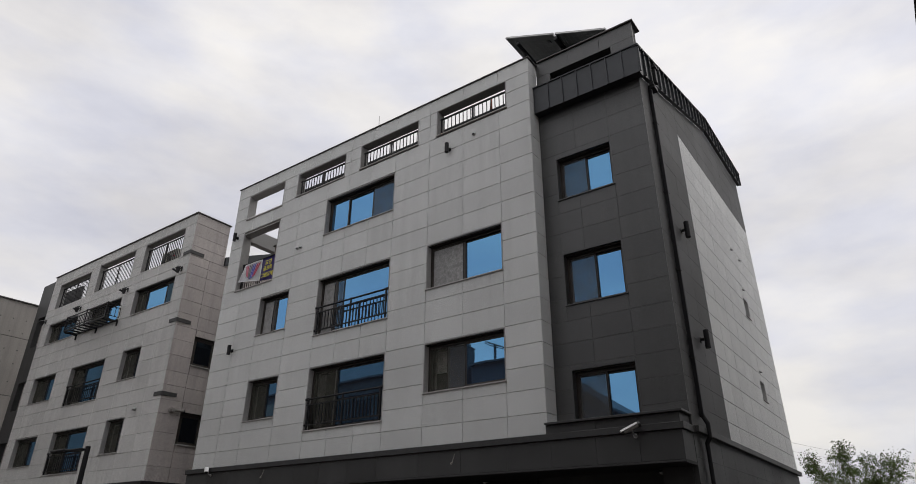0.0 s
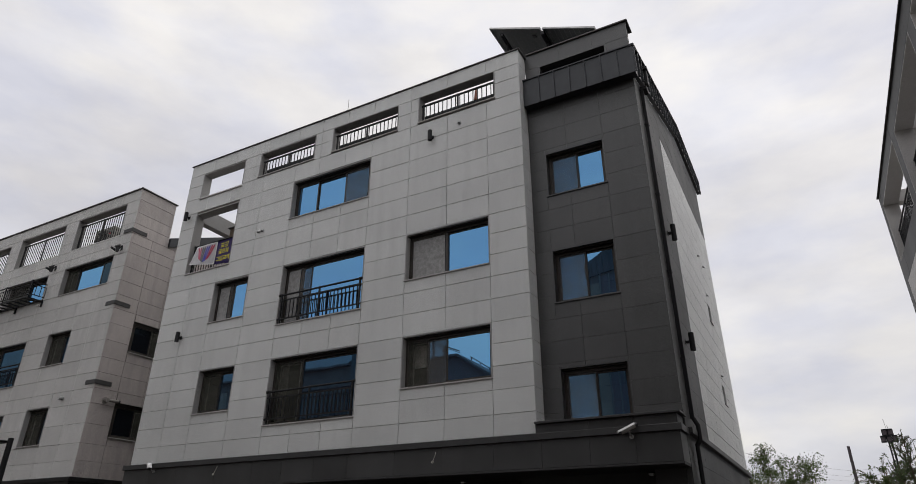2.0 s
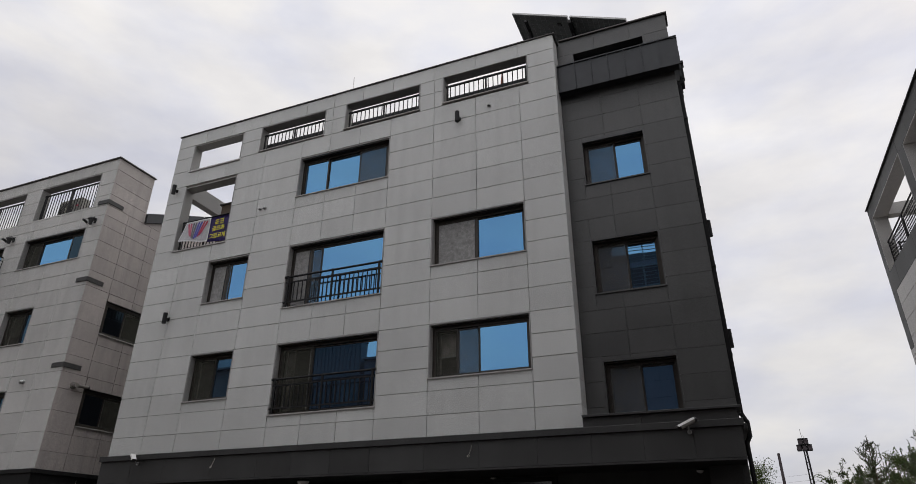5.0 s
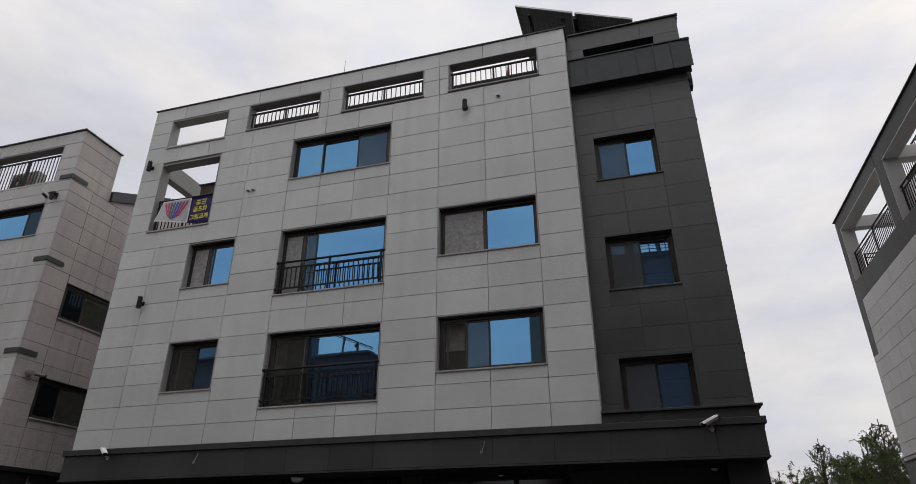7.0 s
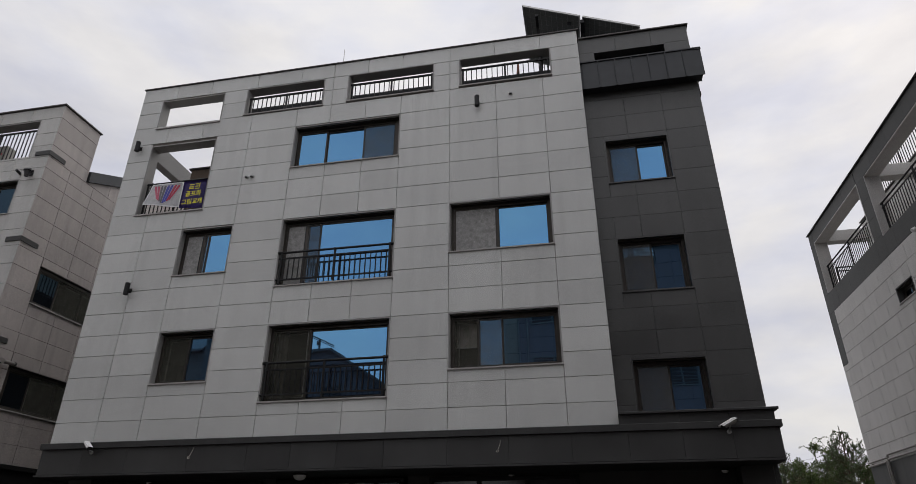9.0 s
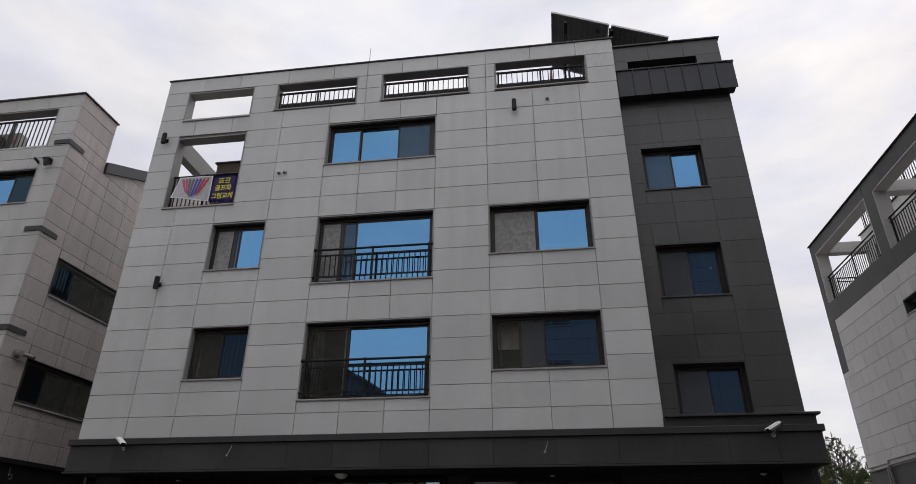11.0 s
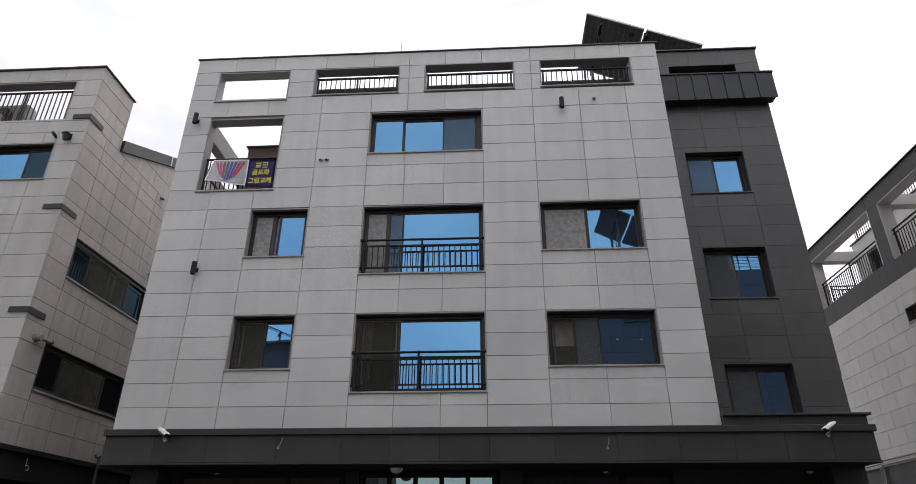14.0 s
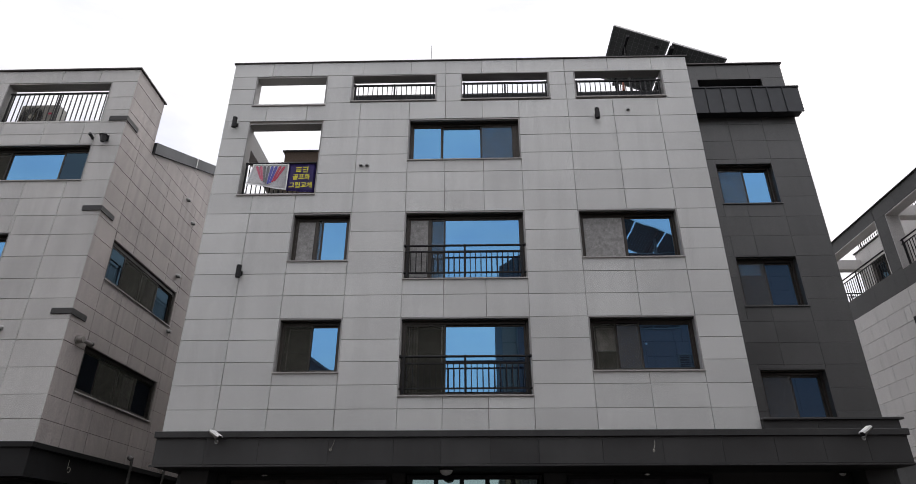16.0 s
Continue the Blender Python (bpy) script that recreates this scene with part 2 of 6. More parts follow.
ROOF_DARK = surface("dark_roof", (0.045, 0.047, 0.05), 0.6, grain=10, stain=0.6)
WALL_GREY = surface("grey_render", (0.060, 0.048, 0.053), 0.8, grain=15, stain=0.4)
SOLAR_BACK = surface("solar_cells", (0.125, 0.13, 0.125), 0.6, grain=10, stain=1.5, bump=0.0)
DARK_GLASS = surface("dark_glass", (0.02, 0.022, 0.025), 0.12, grain=2, stain=0.5, bump=0.0)
DULL_PANE = surface("dull_pane", (0.018, 0.019, 0.022), 0.5, grain=2, stain=0.5, bump=0.0, spec=0.1)
SOLAR_GRID = surface("solar_gaps", (0.30, 0.31, 0.30), 0.5, grain=10, stain=1.5, bump=0.0)


def leaf_material(name, colour):
    m = surface(name, colour, 0.55, grain=3.0, grain_amount=0.35, stain=0.7, stain_amount=0.3, bump=0.0, spec=0.3)
    n, l = m.node_tree.nodes, m.node_tree.links
    base = n["Principled BSDF"]
    thin = n.new("ShaderNodeBsdfTranslucent")
    l.new(base.inputs["Base Color"].links[0].from_socket, thin.inputs["Color"])
    mix = n.new("ShaderNodeMixShader")
    mix.inputs["Fac"].default_value = 0.4
    l.new(base.outputs[0], mix.inputs[1])
    l.new(thin.outputs[0], mix.inputs[2])
    l.new(mix.outputs[0], n["Material Output"].inputs["Surface"])
    return m


LEAF = leaf_material("leaf_green", (0.062, 0.088, 0.024))
NEEDLE = leaf_material("needle_green", (0.062, 0.098, 0.038))


# ---------------- building helpers ----------------
WORLD_OF = {}


def thing(name, at, label, category, group="", turn=0):
    ob = new(name)
    ob.empty_display_size = 0.3
    m = pose(*at, 0, 0, turn)
    ob.matrix_basis = m
    WORLD_OF[ob.name] = m
    return tagged(ob, label, category, group)


def put(name, mesh, material, parent=None, label="", m=Matrix()):
    """One mesh object at the world pose m, under parent."""
    if material is not None and not mesh.materials:
        mesh.materials.append(material)
    ob = new(name, mesh)
    if parent is not None:
        ob.parent = parent
        ob.matrix_basis = WORLD_OF[parent.name].inverted() @ m
    else:
        ob.matrix_basis = m
    WORLD_OF[ob.name] = m.copy()
    if label:
        ob["label"] = label
    return ob


def part(name, bm, material, parent=None, label="", m=Matrix(), smooth=False):
    mesh = bpy.data.meshes.new(name)
    bm.to_mesh(mesh)
    bm.free()
    if smooth:
        for p in mesh.polygons:
            p.use_smooth = True
    return put(name, mesh, material, parent, label, m)


def box(bm, a, b):
    """A box from corner a to corner b."""
    x0, y0, z0 = (min(p, q) for p, q in zip(a, b))
    x1, y1, z1 = (max(p, q) for p, q in zip(a, b))
    v = [bm.verts.new(c) for c in ((x0, y0, z0), (x1, y0, z0), (x1, y1, z0), (x0, y1, z0), (x0, y0, z1), (x1, y0, z1), (x1, y1, z1), (x0, y1, z1))]
    for f in ((0, 3, 2, 1), (4, 5, 6, 7), (0, 1, 5, 4), (1, 2, 6, 5), (2, 3, 7, 6), (3, 0, 4, 7)):
        bm.faces.new([v[i] for i in f])


def bevelled(bm, width=0.006):
    bmesh.ops.bevel(bm, geom=bm.edges[:], offset=width, segments=1, affect="EDGES", profile=0.5)
    return bm


def boxes(*pairs, bevel=0.0):
    bm = bmesh.new()
    for a, b in pairs:
        box(bm, a, b)
    return bevelled(bm, bevel) if bevel else bm


def tube(bm, a, b, r, r2=None, sides=10):
    a, b = Vector(a), Vector(b)
    m = Matrix.Translation((a + b) / 2) @ (b - a).to_track_quat("Z", "Y").to_matrix().to_4x4()
    bmesh.ops.create_cone(bm, cap_ends=True, segments=sides, radius1=r, radius2=r if r2 is None else r2, depth=(b - a).length, matrix=m)


def tubes(*runs, sides=10):
    bm = bmesh.new()
    for a, b, r in runs:
        tube(bm, a, b, r, sides=sides)
    return bm


def prism(bm, points, lift):
    """A flat polygon pushed along the vector lift."""
    low = [bm.verts.new(p) for p in points]
    high = [bm.verts.new(Vector(p) + Vector(lift)) for p in points]
    bm.faces.new(low[::-1])
    bm.faces.new(high)
    for i in range(len(points)):
        j = (i + 1) % len(points)
        bm.faces.new((low[i], low[j], high[j], high[i]))
    bmesh.ops.recalc_face_normals(bm, faces=bm.faces[:])


def wall_mesh(u0, u1, z0, z1, holes, d0, d1):
    """A wall slab between depths d0 and d1, pierced by the holes (u0, u1, z0, z1)."""
    us = sorted({u0, u1, *(h[0] for h in holes), *(h[1] for h in holes)})
    zs = sorted({z0, z1, *(h[2] for h in holes), *(h[3] for h in holes)})
    us, zs = [u for u in us if u0 <= u <= u1], [z for z in zs if z0 <= z <= z1]

    def solid(i, j):
        if not (0 <= i < len(us) - 1 and 0 <= j < len(zs) - 1):
            return False
        cu, cz = (us[i] + us[i + 1]) / 2, (zs[j] + zs[j + 1]) / 2
        return not any(h[0] < cu < h[1] and h[2] < cz < h[3] for h in holes)

    bm = bmesh.new()
    seen = {}

    def v(*c):
        if c not in seen:
            seen[c] = bm.verts.new(c)
        return seen[c]

    for i in range(len(us) - 1):
        for j in range(len(zs) - 1):
            if not solid(i, j):
                continue
            a, b, c, e = us[i], us[i + 1], zs[j], zs[j + 1]
            bm.faces.new((v(a, d0, c), v(b, d0, c), v(b, d0, e), v(a, d0, e)))
            bm.faces.new((v(a, d1, c), v(a, d1, e), v(b, d1, e), v(b, d1, c)))
            if not solid(i - 1, j):
                bm.faces.new((v(a, d0, c), v(a, d0, e), v(a, d1, e), v(a, d1, c)))
            if not solid(i + 1, j):
                bm.faces.new((v(b, d0, c), v(b, d1, c), v(b, d1, e), v(b, d0, e)))
            if not solid(i, j - 1):
                bm.faces.new((v(a, d0, c), v(a, d1, c), v(b, d1, c), v(b, d0, c)))
            if not solid(i, j + 1):
                bm.faces.new((v(a, d0, e), v(b, d0, e), v(b, d1, e), v(a, d1, e)))
    return bm


def minus(rect, holes):
    """What is left of a rectangle (u0, u1, z0, z1) without the holes, as rectangles."""
    left = [rect]
    for h in holes:
        out = []
        for a, b, c, d in left:
            if h[0] >= b or h[1] <= a or h[2] >= d or h[3] <= c:
                out.append((a, b, c, d))
                continue
            if h[0] > a:
                out.append((a, h[0], c, d))
            if h[1] < b:
                out.append((h[1], b, c, d))
            m0, m1 = max(a, h[0]), min(b, h[1])
            if h[2] > c:
                out.append((m0, m1, c, h[2]))
            if h[3] < d:
                out.append((m0, m1, h[3], d))
        left = out
    return [r for r in left if r[1] - r[0] > 0.022 and r[3] - r[2] > 0.022]


SLABS = {}
TILES = []
dice = random.Random(5)
GAP = 0.0052


def slab_mesh(w, h, material, thick=0.03):
    key = (round(w, 3), round(h, 3), material.name, thick)
    if key not in SLABS:
        bm = bmesh.new()
        dark = material.name in ("dark_granite", "grey_granite", "bay_granite")
        g = 0.0021 if dark else GAP
        x, z, c = w / 2 - g, h / 2 - g, 0.002 if dark else 0.004
        back = [bm.verts.new(p) for p in ((-x, thick, -z), (x, thick, -z), (x, thick, z), (-x, thick, z))]
        mid = [bm.verts.new(p) for p in ((-x, c, -z), (x, c, -z), (x, c, z), (-x, c, z))]
        fro = [bm.verts.new(p) for p in ((-x + c, 0, -z + c), (x - c, 0, -z + c), (x - c, 0, z - c), (-x + c, 0, z - c))]
        bm.faces.new(fro)
        for i in range(4):
            j = (i + 1) % 4
            bm.faces.new((mid[i], mid[j], fro[j], fro[i]))
            bm.faces.new((back[i], back[j], mid[j], mid[i]))
        mesh = bpy.data.meshes.new("panel")
        bm.to_mesh(mesh)
        bm.free()
        mesh.materials.append(material)
        SLABS[key] = mesh
    return SLABS[key]


def clad(wall, frame_m, rects, material):
    """Keeps stone slabs for a wall; they are laid at the end of the file."""
    for r in rects:
        TILES.append((wall, frame_m, r, material))


def lay_slabs():
    for wall, frame_m, (a, b, c, d), material in TILES:
        lean = Euler((radians(dice.uniform(-0.12, 0.12)), 0, radians(dice.uniform(-0.1, 0.1)))).to_matrix().to_4x4()
        at = Matrix.Translation(((a + b) / 2, dice.uniform(-0.001, 0.001), (c + d) / 2))
        put("panel", slab_mesh(b - a, d - c, material), None, wall, "", frame_m @ at @ lean)


def clad_under(wall, frame_m, u0, u1, z0, z1, top, material):
    """A slab cut along a sloping roof edge."""
    if min(top(u0), top(u1)) >= z1:
        clad(wall, frame_m, [(u0, u1, z0, z1)], material)
        return
    if max(top(u0), top(u1)) <= z0 + 0.03:
        return
    a, b = u0 + GAP, u1 - GAP
    pts = [(a, z0 + GAP), (b, z0 + GAP)]
    n = 12
    run = [(b + (a - b) * i / n, max(min(top(b + (a - b) * i / n) - 0.005, z1 - GAP), z0 + GAP)) for i in range(n + 1)]
    pts += [p for p in run if p[1] > z0 + GAP + 0.001]
    if len(pts) < 4:
        return
    bm = bmesh.new()
    prism(bm, [(u, 0.0, z) for u, z in pts], (0, 0.028, 0))
    part("panel", bm, material, wall, "", frame_m)


def grid_cells(us, zs):
    return [(us[i], us[i + 1], zs[j], zs[j + 1]) for j in range(len(zs) - 1) for i in range(len(us) - 1)]


def reveal(parent, fm, hole, depth, material, d0=0.0, label=""):
    """The stone lining of an opening."""
    a, b, c, d = hole
    t = 0.03
    bm = boxes(((a, d0, c + 0.012), (a + t, depth, d)), ((b - t, d0, c + 0.012), (b, depth, d)), ((a + t, d0, d - t), (b - t, depth, d)))
    return part("reveal", bm, material, parent, label, fm)


def window(parent, fm, hole, sashes, depth=0.17, sill=None, right=0.0):
    """A sliding window: a frame with a mullion at each meeting of sashes, panes, insect screens and a stone sill.
    sashes: (share of the width, kind) from left to right; kinds: glass, dull, screen (open behind it), meshed (glass behind it), thin, film."""
    a, b, c, d = hole[0] + 0.03, hole[1] - 0.03, hole[2] + 0.01, hole[3] - 0.03
    w = 0.065
    pairs = [((a, depth, c), (a + w, depth + 0.12, d)), ((b - w, depth, c), (b, depth + 0.12, d)),
             ((a + w, depth, c), (b - w, depth + 0.12, c + w * 0.8)), ((a + w, depth, d - w * 1.4), (b - w, depth + 0.12, d))]
    if depth > 0.1:
        pairs.append(((a, depth - 0.10, d - 0.028), (b, depth - 0.001, d)))
    frame_ob = part("window", boxes(*pairs, bevel=0.005), ALU_BROWN, parent, "dark brown aluminium sliding window", fm)
    u, total = a + w, (b - a) - 2 * w - right
    if right:
        part("side_track", boxes(((b - w - right, depth + 0.004, c + w * 0.8), (b - w, depth + 0.1, d - w * 1.4)), bevel=0.004), ALU_BROWN, frame_ob, "", fm)
    z0, z1 = c + w * 0.8, d - w * 1.4
    for i, (share, kind) in enumerate(sashes):
        v = u + share * total
        s = depth + (0.02 if i % 2 == 0 else 0.055)
        k = 0.045
        kr = 0.08 if kind == "film" else k
        e0, e1 = (u, v + 0.02) if i < len(sashes) - 1 else (u - 0.02, v)
        e0, e1 = max(e0, a + w), min(e1, b - w - right)
        part("sash", boxes(((e0, s, z0), (e0 + k, s + 0.03, z1)), ((e1 - kr, s, z0), (e1, s + 0.03, z1)), ((e0 + k, s, z0), (e1 - kr, s + 0.03, z0 + k)), ((e0 + k, s, z1 - k), (e1 - kr, s + 0.03, z1)), bevel=0.004),
             ALU_BROWN, frame_ob, "", fm)
        if kind != "screen":
            g = part("pane", boxes(((e0 + k, s + 0.012, z0 + k), (e1 - kr, s + 0.018, z1 - k))), GLASS_DARK if kind == "dull" else GLASS, frame_ob, "blue reflective glass pane", fm)
            g.visible_shadow = False
        if kind == "screen":
            part("inner_sash", boxes(((e0 + 0.085, depth + 0.10, z0 + 0.05), (e0 + 0.11, depth + 0.135, z1 - 0.05)), ((e0 + 0.11, depth + 0.10, z1 - 0.075), (e1 - 0.05, depth + 0.135, z1 - 0.05)), ((e0 + 0.11, depth + 0.10, z0 + 0.05), (e1 - 0.05, depth + 0.135, z0 + 0.07)), bevel=0.003), PIPE_GREY, frame_ob, "pale inner sash seen through the screen", fm)
        if kind in ("screen", "meshed"):
            part("insect_screen", boxes(((e0 + 0.02, depth + 0.004, z0 + 0.02), (e1 - 0.03, depth + 0.007, z1 - 0.02))), SCREEN, frame_ob, "dark insect screen", fm)
        if kind == "thin":
            part("insect_screen", boxes(((e0 + 0.02, depth + 0.004, z0 + 0.02), (e1 - 0.03, depth + 0.007, z1 - 0.02))), SCREEN_THIN, frame_ob, "thin insect screen", fm)
        if kind == "film":
            part("window_film", boxes(((e0 + k, depth + 0.006, z0 + k), (e1 - kr, depth + 0.009, z1 - k))), FILM, frame_ob, "mottled grey screen", fm)
        u = v
    a, b, c = hole[0], hole[1], hole[2]
    if sill is not None:
        part("sill", boxes(((a - 0.012, -0.032, c - 0.03), (b + 0.012, depth + 0.1, c + 0.008)), bevel=0.005), sill, frame_ob, "", fm)
    return frame_ob


BARS = {}


def bar_mesh(length, half, material):
    key = (round(length, 3), half, material.name)
    if key not in BARS:
        bm = boxes(((-half, -half, 0), (half, half, length)))
        mesh = bpy.data.meshes.new("baluster")
        bm.to_mesh(mesh)
        bm.free()
        mesh.materials.append(material)
        BARS[key] = mesh
    return BARS[key]


def railing(parent, fm, u0, u1, z, top, sub, low, d=0.03, step=0.13, posts=(0.5,), round_top=True, label="black steel railing", flange=False):
    """A steel railing between u0 and u1: handrail, second rail, low rail, posts and upright bars."""
    bm = bmesh.new()
    if round_top:
        tube(bm, (u0, d, z + top), (u1, d, z + top), 0.028, sides=10)
    else:
        box(bm, (u0, d - 0.025, z + top - 0.02), (u1, d + 0.025, z + top + 0.02))
    if sub:
        box(bm, (u0, d - 0.017, z + sub - 0.017), (u1, d + 0.017, z + sub + 0.017))
    box(bm, (u0, d - 0.017, z + low - 0.017), (u1, d + 0.017, z + low + 0.017))
    if flange:
        for u, k in ((u0, -1), (u1, 1)):
            tube(bm, (u - k * 0.02, d, z + top), (u + k * 0.045, d, z + top), 0.042, sides=12)
            tube(bm, (u - k * 0.02, d, z + low), (u + k * 0.03, d, z + low), 0.030, sides=12)
    rail = part("railing", bm, STEEL_BLACK, parent, label, fm)
    for s in (0.02, *posts, 0.98):
        u = u0 + s * (u1 - u0)
        part("post", boxes(((u - 0.024, d - 0.024, z), (u + 0.024, d + 0.024, z + top + 0.035)), bevel=0.006), STEEL_BLACK, rail, "", fm)
    n = max(int((u1 - u0) / step), 2)
    head = sub if sub else top
    for i in range(1, n):
        put("baluster", bar_mesh(head - low - 0.03, 0.0105, STEEL_BLACK), None, rail, "", fm @ Matrix.Translation((u0 + (u1 - u0) * i / n, d, z + low + 0.015)))
    return rail


def facing(kind, at):
    """Poses of wall planes: local x along the wall, y inwards, z up. front faces -y, east faces +x, west faces -x."""
    if kind == "front":
        return Matrix.Translation((0, at, 0))
    return Matrix.Translation((at, 0, 0)) @ pose(0, 0, 0, 0, 0, 90 if kind == "east" else -90)


# ---------------- ground ----------------
bm = bmesh.new()
bmesh.ops.create_grid(bm, x_segments=20, y_segments=20, size=1500)
tagged(part("ground", bm, ASPHALT), "grey asphalt street and yard", "ground", kind="structure")

# ---------------- the apartment building ----------------
Y0 = 11.86
FRONT = facing("front", Y0)
COLS = (-19.21, -18.09, -16.97, -15.49, -14.13, -13.14, -12.13, -11.13, -9.79, -8.56, -7.33, -6.34)
ROWS_Z = (3.75, 4.21, 4.74, 5.27, 5.79, 6.31, 6.88, 7.45, 8.02, 8.58, 9.13, 9.72, 10.31, 10.88, 11.45, 12.02, 12.615, 13.14, 13.59, 14.06)
WIN = {
    "a2": (-16.97, -15.49, 5.03, 6.31), "b2": (-14.13, -11.13, 4.50, 6.31), "c2": (-9.79, -7.33, 5.03, 6.31),
    "a3": (-16.97, -15.49, 7.79, 9.11), "b3": (-14.13, -11.13, 7.29, 9.12), "c3": (-9.79, -7.33, 7.81, 9.13),
    "b4": (-14.13, -11.13, 10.69, 12.00),
}
OPEN = {
    "o1": (-18.52, -16.49, 12.55, 13.56), "o2": (-18.51, -16.48, 9.68, 11.94),
    "r1": (-15.79, -13.40, 12.66, 13.58), "r2": (-12.71, -10.24, 12.68, 13.60), "r3": (-9.54, -7.07, 12.69, 13.63),
}


def on_courses(holes, cols, rows, reach=0.09):
    """The same openings with their edges moved onto joints that run close by, so that no slab is cut into slivers."""
    def near(v, lines):
        best = min(lines, key=lambda q: abs(q - v))
        return best if abs(best - v) < reach else v
    return [(near(a, cols), near(b, cols), near(c, rows), near(d, rows)) for a, b, c, d in holes]


house = thing("apartment_building", (-11.3, 17.3, 0), "four-storey apartment building in light and dark granite panels", "building")
HOLES = [*WIN.values(), *OPEN.values()]
front = part("front_wall", wall_mesh(COLS[0], COLS[-1] - 0.035, 3.70, 14.06, HOLES, 0.03, 0.30), JOINT, house, "light grey granite panel front wall", FRONT)
clad(front, FRONT, [r for cell in grid_cells(COLS, ROWS_Z) for r in minus(cell, on_courses(HOLES, COLS, ROWS_Z))], GRANITE)
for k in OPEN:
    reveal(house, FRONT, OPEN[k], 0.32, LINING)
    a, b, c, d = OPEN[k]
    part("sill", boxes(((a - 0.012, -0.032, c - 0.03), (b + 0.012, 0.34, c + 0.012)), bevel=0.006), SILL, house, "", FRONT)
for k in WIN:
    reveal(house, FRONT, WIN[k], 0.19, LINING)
window(house, FRONT, WIN["a2"], ((0.5, "screen"), (0.5, "glass")), sill=SILL)
window(house, FRONT, WIN["a3"], ((0.40, "film"), (0.10, "thin"), (0.5, "glass")), sill=SILL)
window(house, FRONT, WIN["b2"], ((0.33, "screen"), (0.67, "glass")), sill=SILL)
part("sash_edge", boxes(((-13.185, 0.20, 4.62), (-13.160, 0.235, 6.15))), GALVANISED, house, "bare aluminium edge of an open sash", FRONT)
window(house, FRONT, WIN["b3"], ((0.195, "film"), (0.125, "thin"), (0.68, "glass")), sill=SILL)
window(house, FRONT, WIN["c2"], ((0.24, "screen"), (0.24, "thin"), (0.52, "glass")), sill=SILL)
window(house, FRONT, WIN["c3"], ((0.47, "film"), (0.53, "glass")), sill=SILL)
window(house, FRONT, WIN["b4"], ((0.29, "glass"), (0.39, "glass"), (0.32, "thin")), sill=SILL, right=0.07)
for k in ("b2", "b3"):
    a, b, c, d = WIN[k]
    railing(house, FRONT, a + 0.05, b - 0.05, c + 0.035, 0.845, 0.685, 0.12, d=0.02, flange=True)
for k in ("r1", "r2", "r3"):
    a, b, c, d = OPEN[k]
    railing(house, FRONT, a + 0.04, b - 0.04, c + 0.03, 0.62, 0.0, 0.07, d=0.14, step=0.135, round_top=False)
a, b, c, d = OPEN["o2"]
railing(house, FRONT, a + 0.04, b - 0.04, c + 0.03, 1.03, 0.0, 0.08, d=0.16, step=0.12)

# right end of the light front and its coping
EAST_RET = facing("east", COLS[-1])
ret = part("return_wall", wall_mesh(Y0 + 0.031, 12.37, 3.75, 14.06, [], 0.034, 0.28), JOINT, house, "", EAST_RET)
clad(ret, EAST_RET, grid_cells((Y0 + 0.0, 12.35), ROWS_Z), GRANITE)
part("coping", boxes(((COLS[0] - 0.04, -0.035, 14.062), (COLS[-1] + 0.05, 0.36, 14.10)), bevel=0.006), COPING, house, "dark metal coping", FRONT)
part("coping", boxes(((COLS[-1] - 0.30, 0.362, 14.062), (COLS[-1] + 0.05, 0.60, 14.108)), bevel=0.008), COPING, house, "", FRONT)

# dark stair bay, set back
YD = 12.35
XE = -3.455
DARK = facing("front", YD)
D_ROWS = (3.96, 4.21, 4.74, 5.27, 5.79, 6.31, 6.88, 7.45, 8.02, 8.58, 9.13, 9.72, 10.31, 10.89, 11.48, 12.03, 12.6, 13.1, 13.66, 14.16)
D_WIN = {"s4": (-5.93, -4.40, 9.52, 10.77), "s3": (-5.93, -4.40, 6.70, 8.03), "s2": (-5.93, -4.40, 3.99, 5.18)}
SLOT = (-5.94, -4.06, 13.14, 13.66)
D_HOLES = [*D_WIN.values(), SLOT]
bay = part("stair_wall", wall_mesh(-6.339, XE - 0.03, 3.9, 14.16, D_HOLES, 0.03, 0.30), JOINT_DARK, house, "dark granite panel wall of the stair bay", DARK)
D_US = (-6.339, -5.33, -4.40, XE)
clad(bay, DARK, [r for cell in grid_cells(D_US, D_ROWS) for r in minus(cell, D_HOLES)], BAY_STONE)
for k in D_WIN:
    reveal(house, DARK, D_WIN[k], 0.19, BAY_STONE)
    window(house, DARK, D_WIN[k], ((0.5, "thin"), (0.5, "glass")), sill=BAY_STONE)
reveal(house, DARK, SLOT, 0.30, BAY_STONE)
part("roof_room", boxes(((-6.29, 12.66, 12.5), (-3.76, 12.9, 14.1))), SEAM_METAL, house, "dark metal wall behind the slot opening")
part("coping", boxes(((-6.28, -0.05, 14.162), (XE + 0.05, 0.50, 14.21)), bevel=0.008), COPING, house, "", DARK)
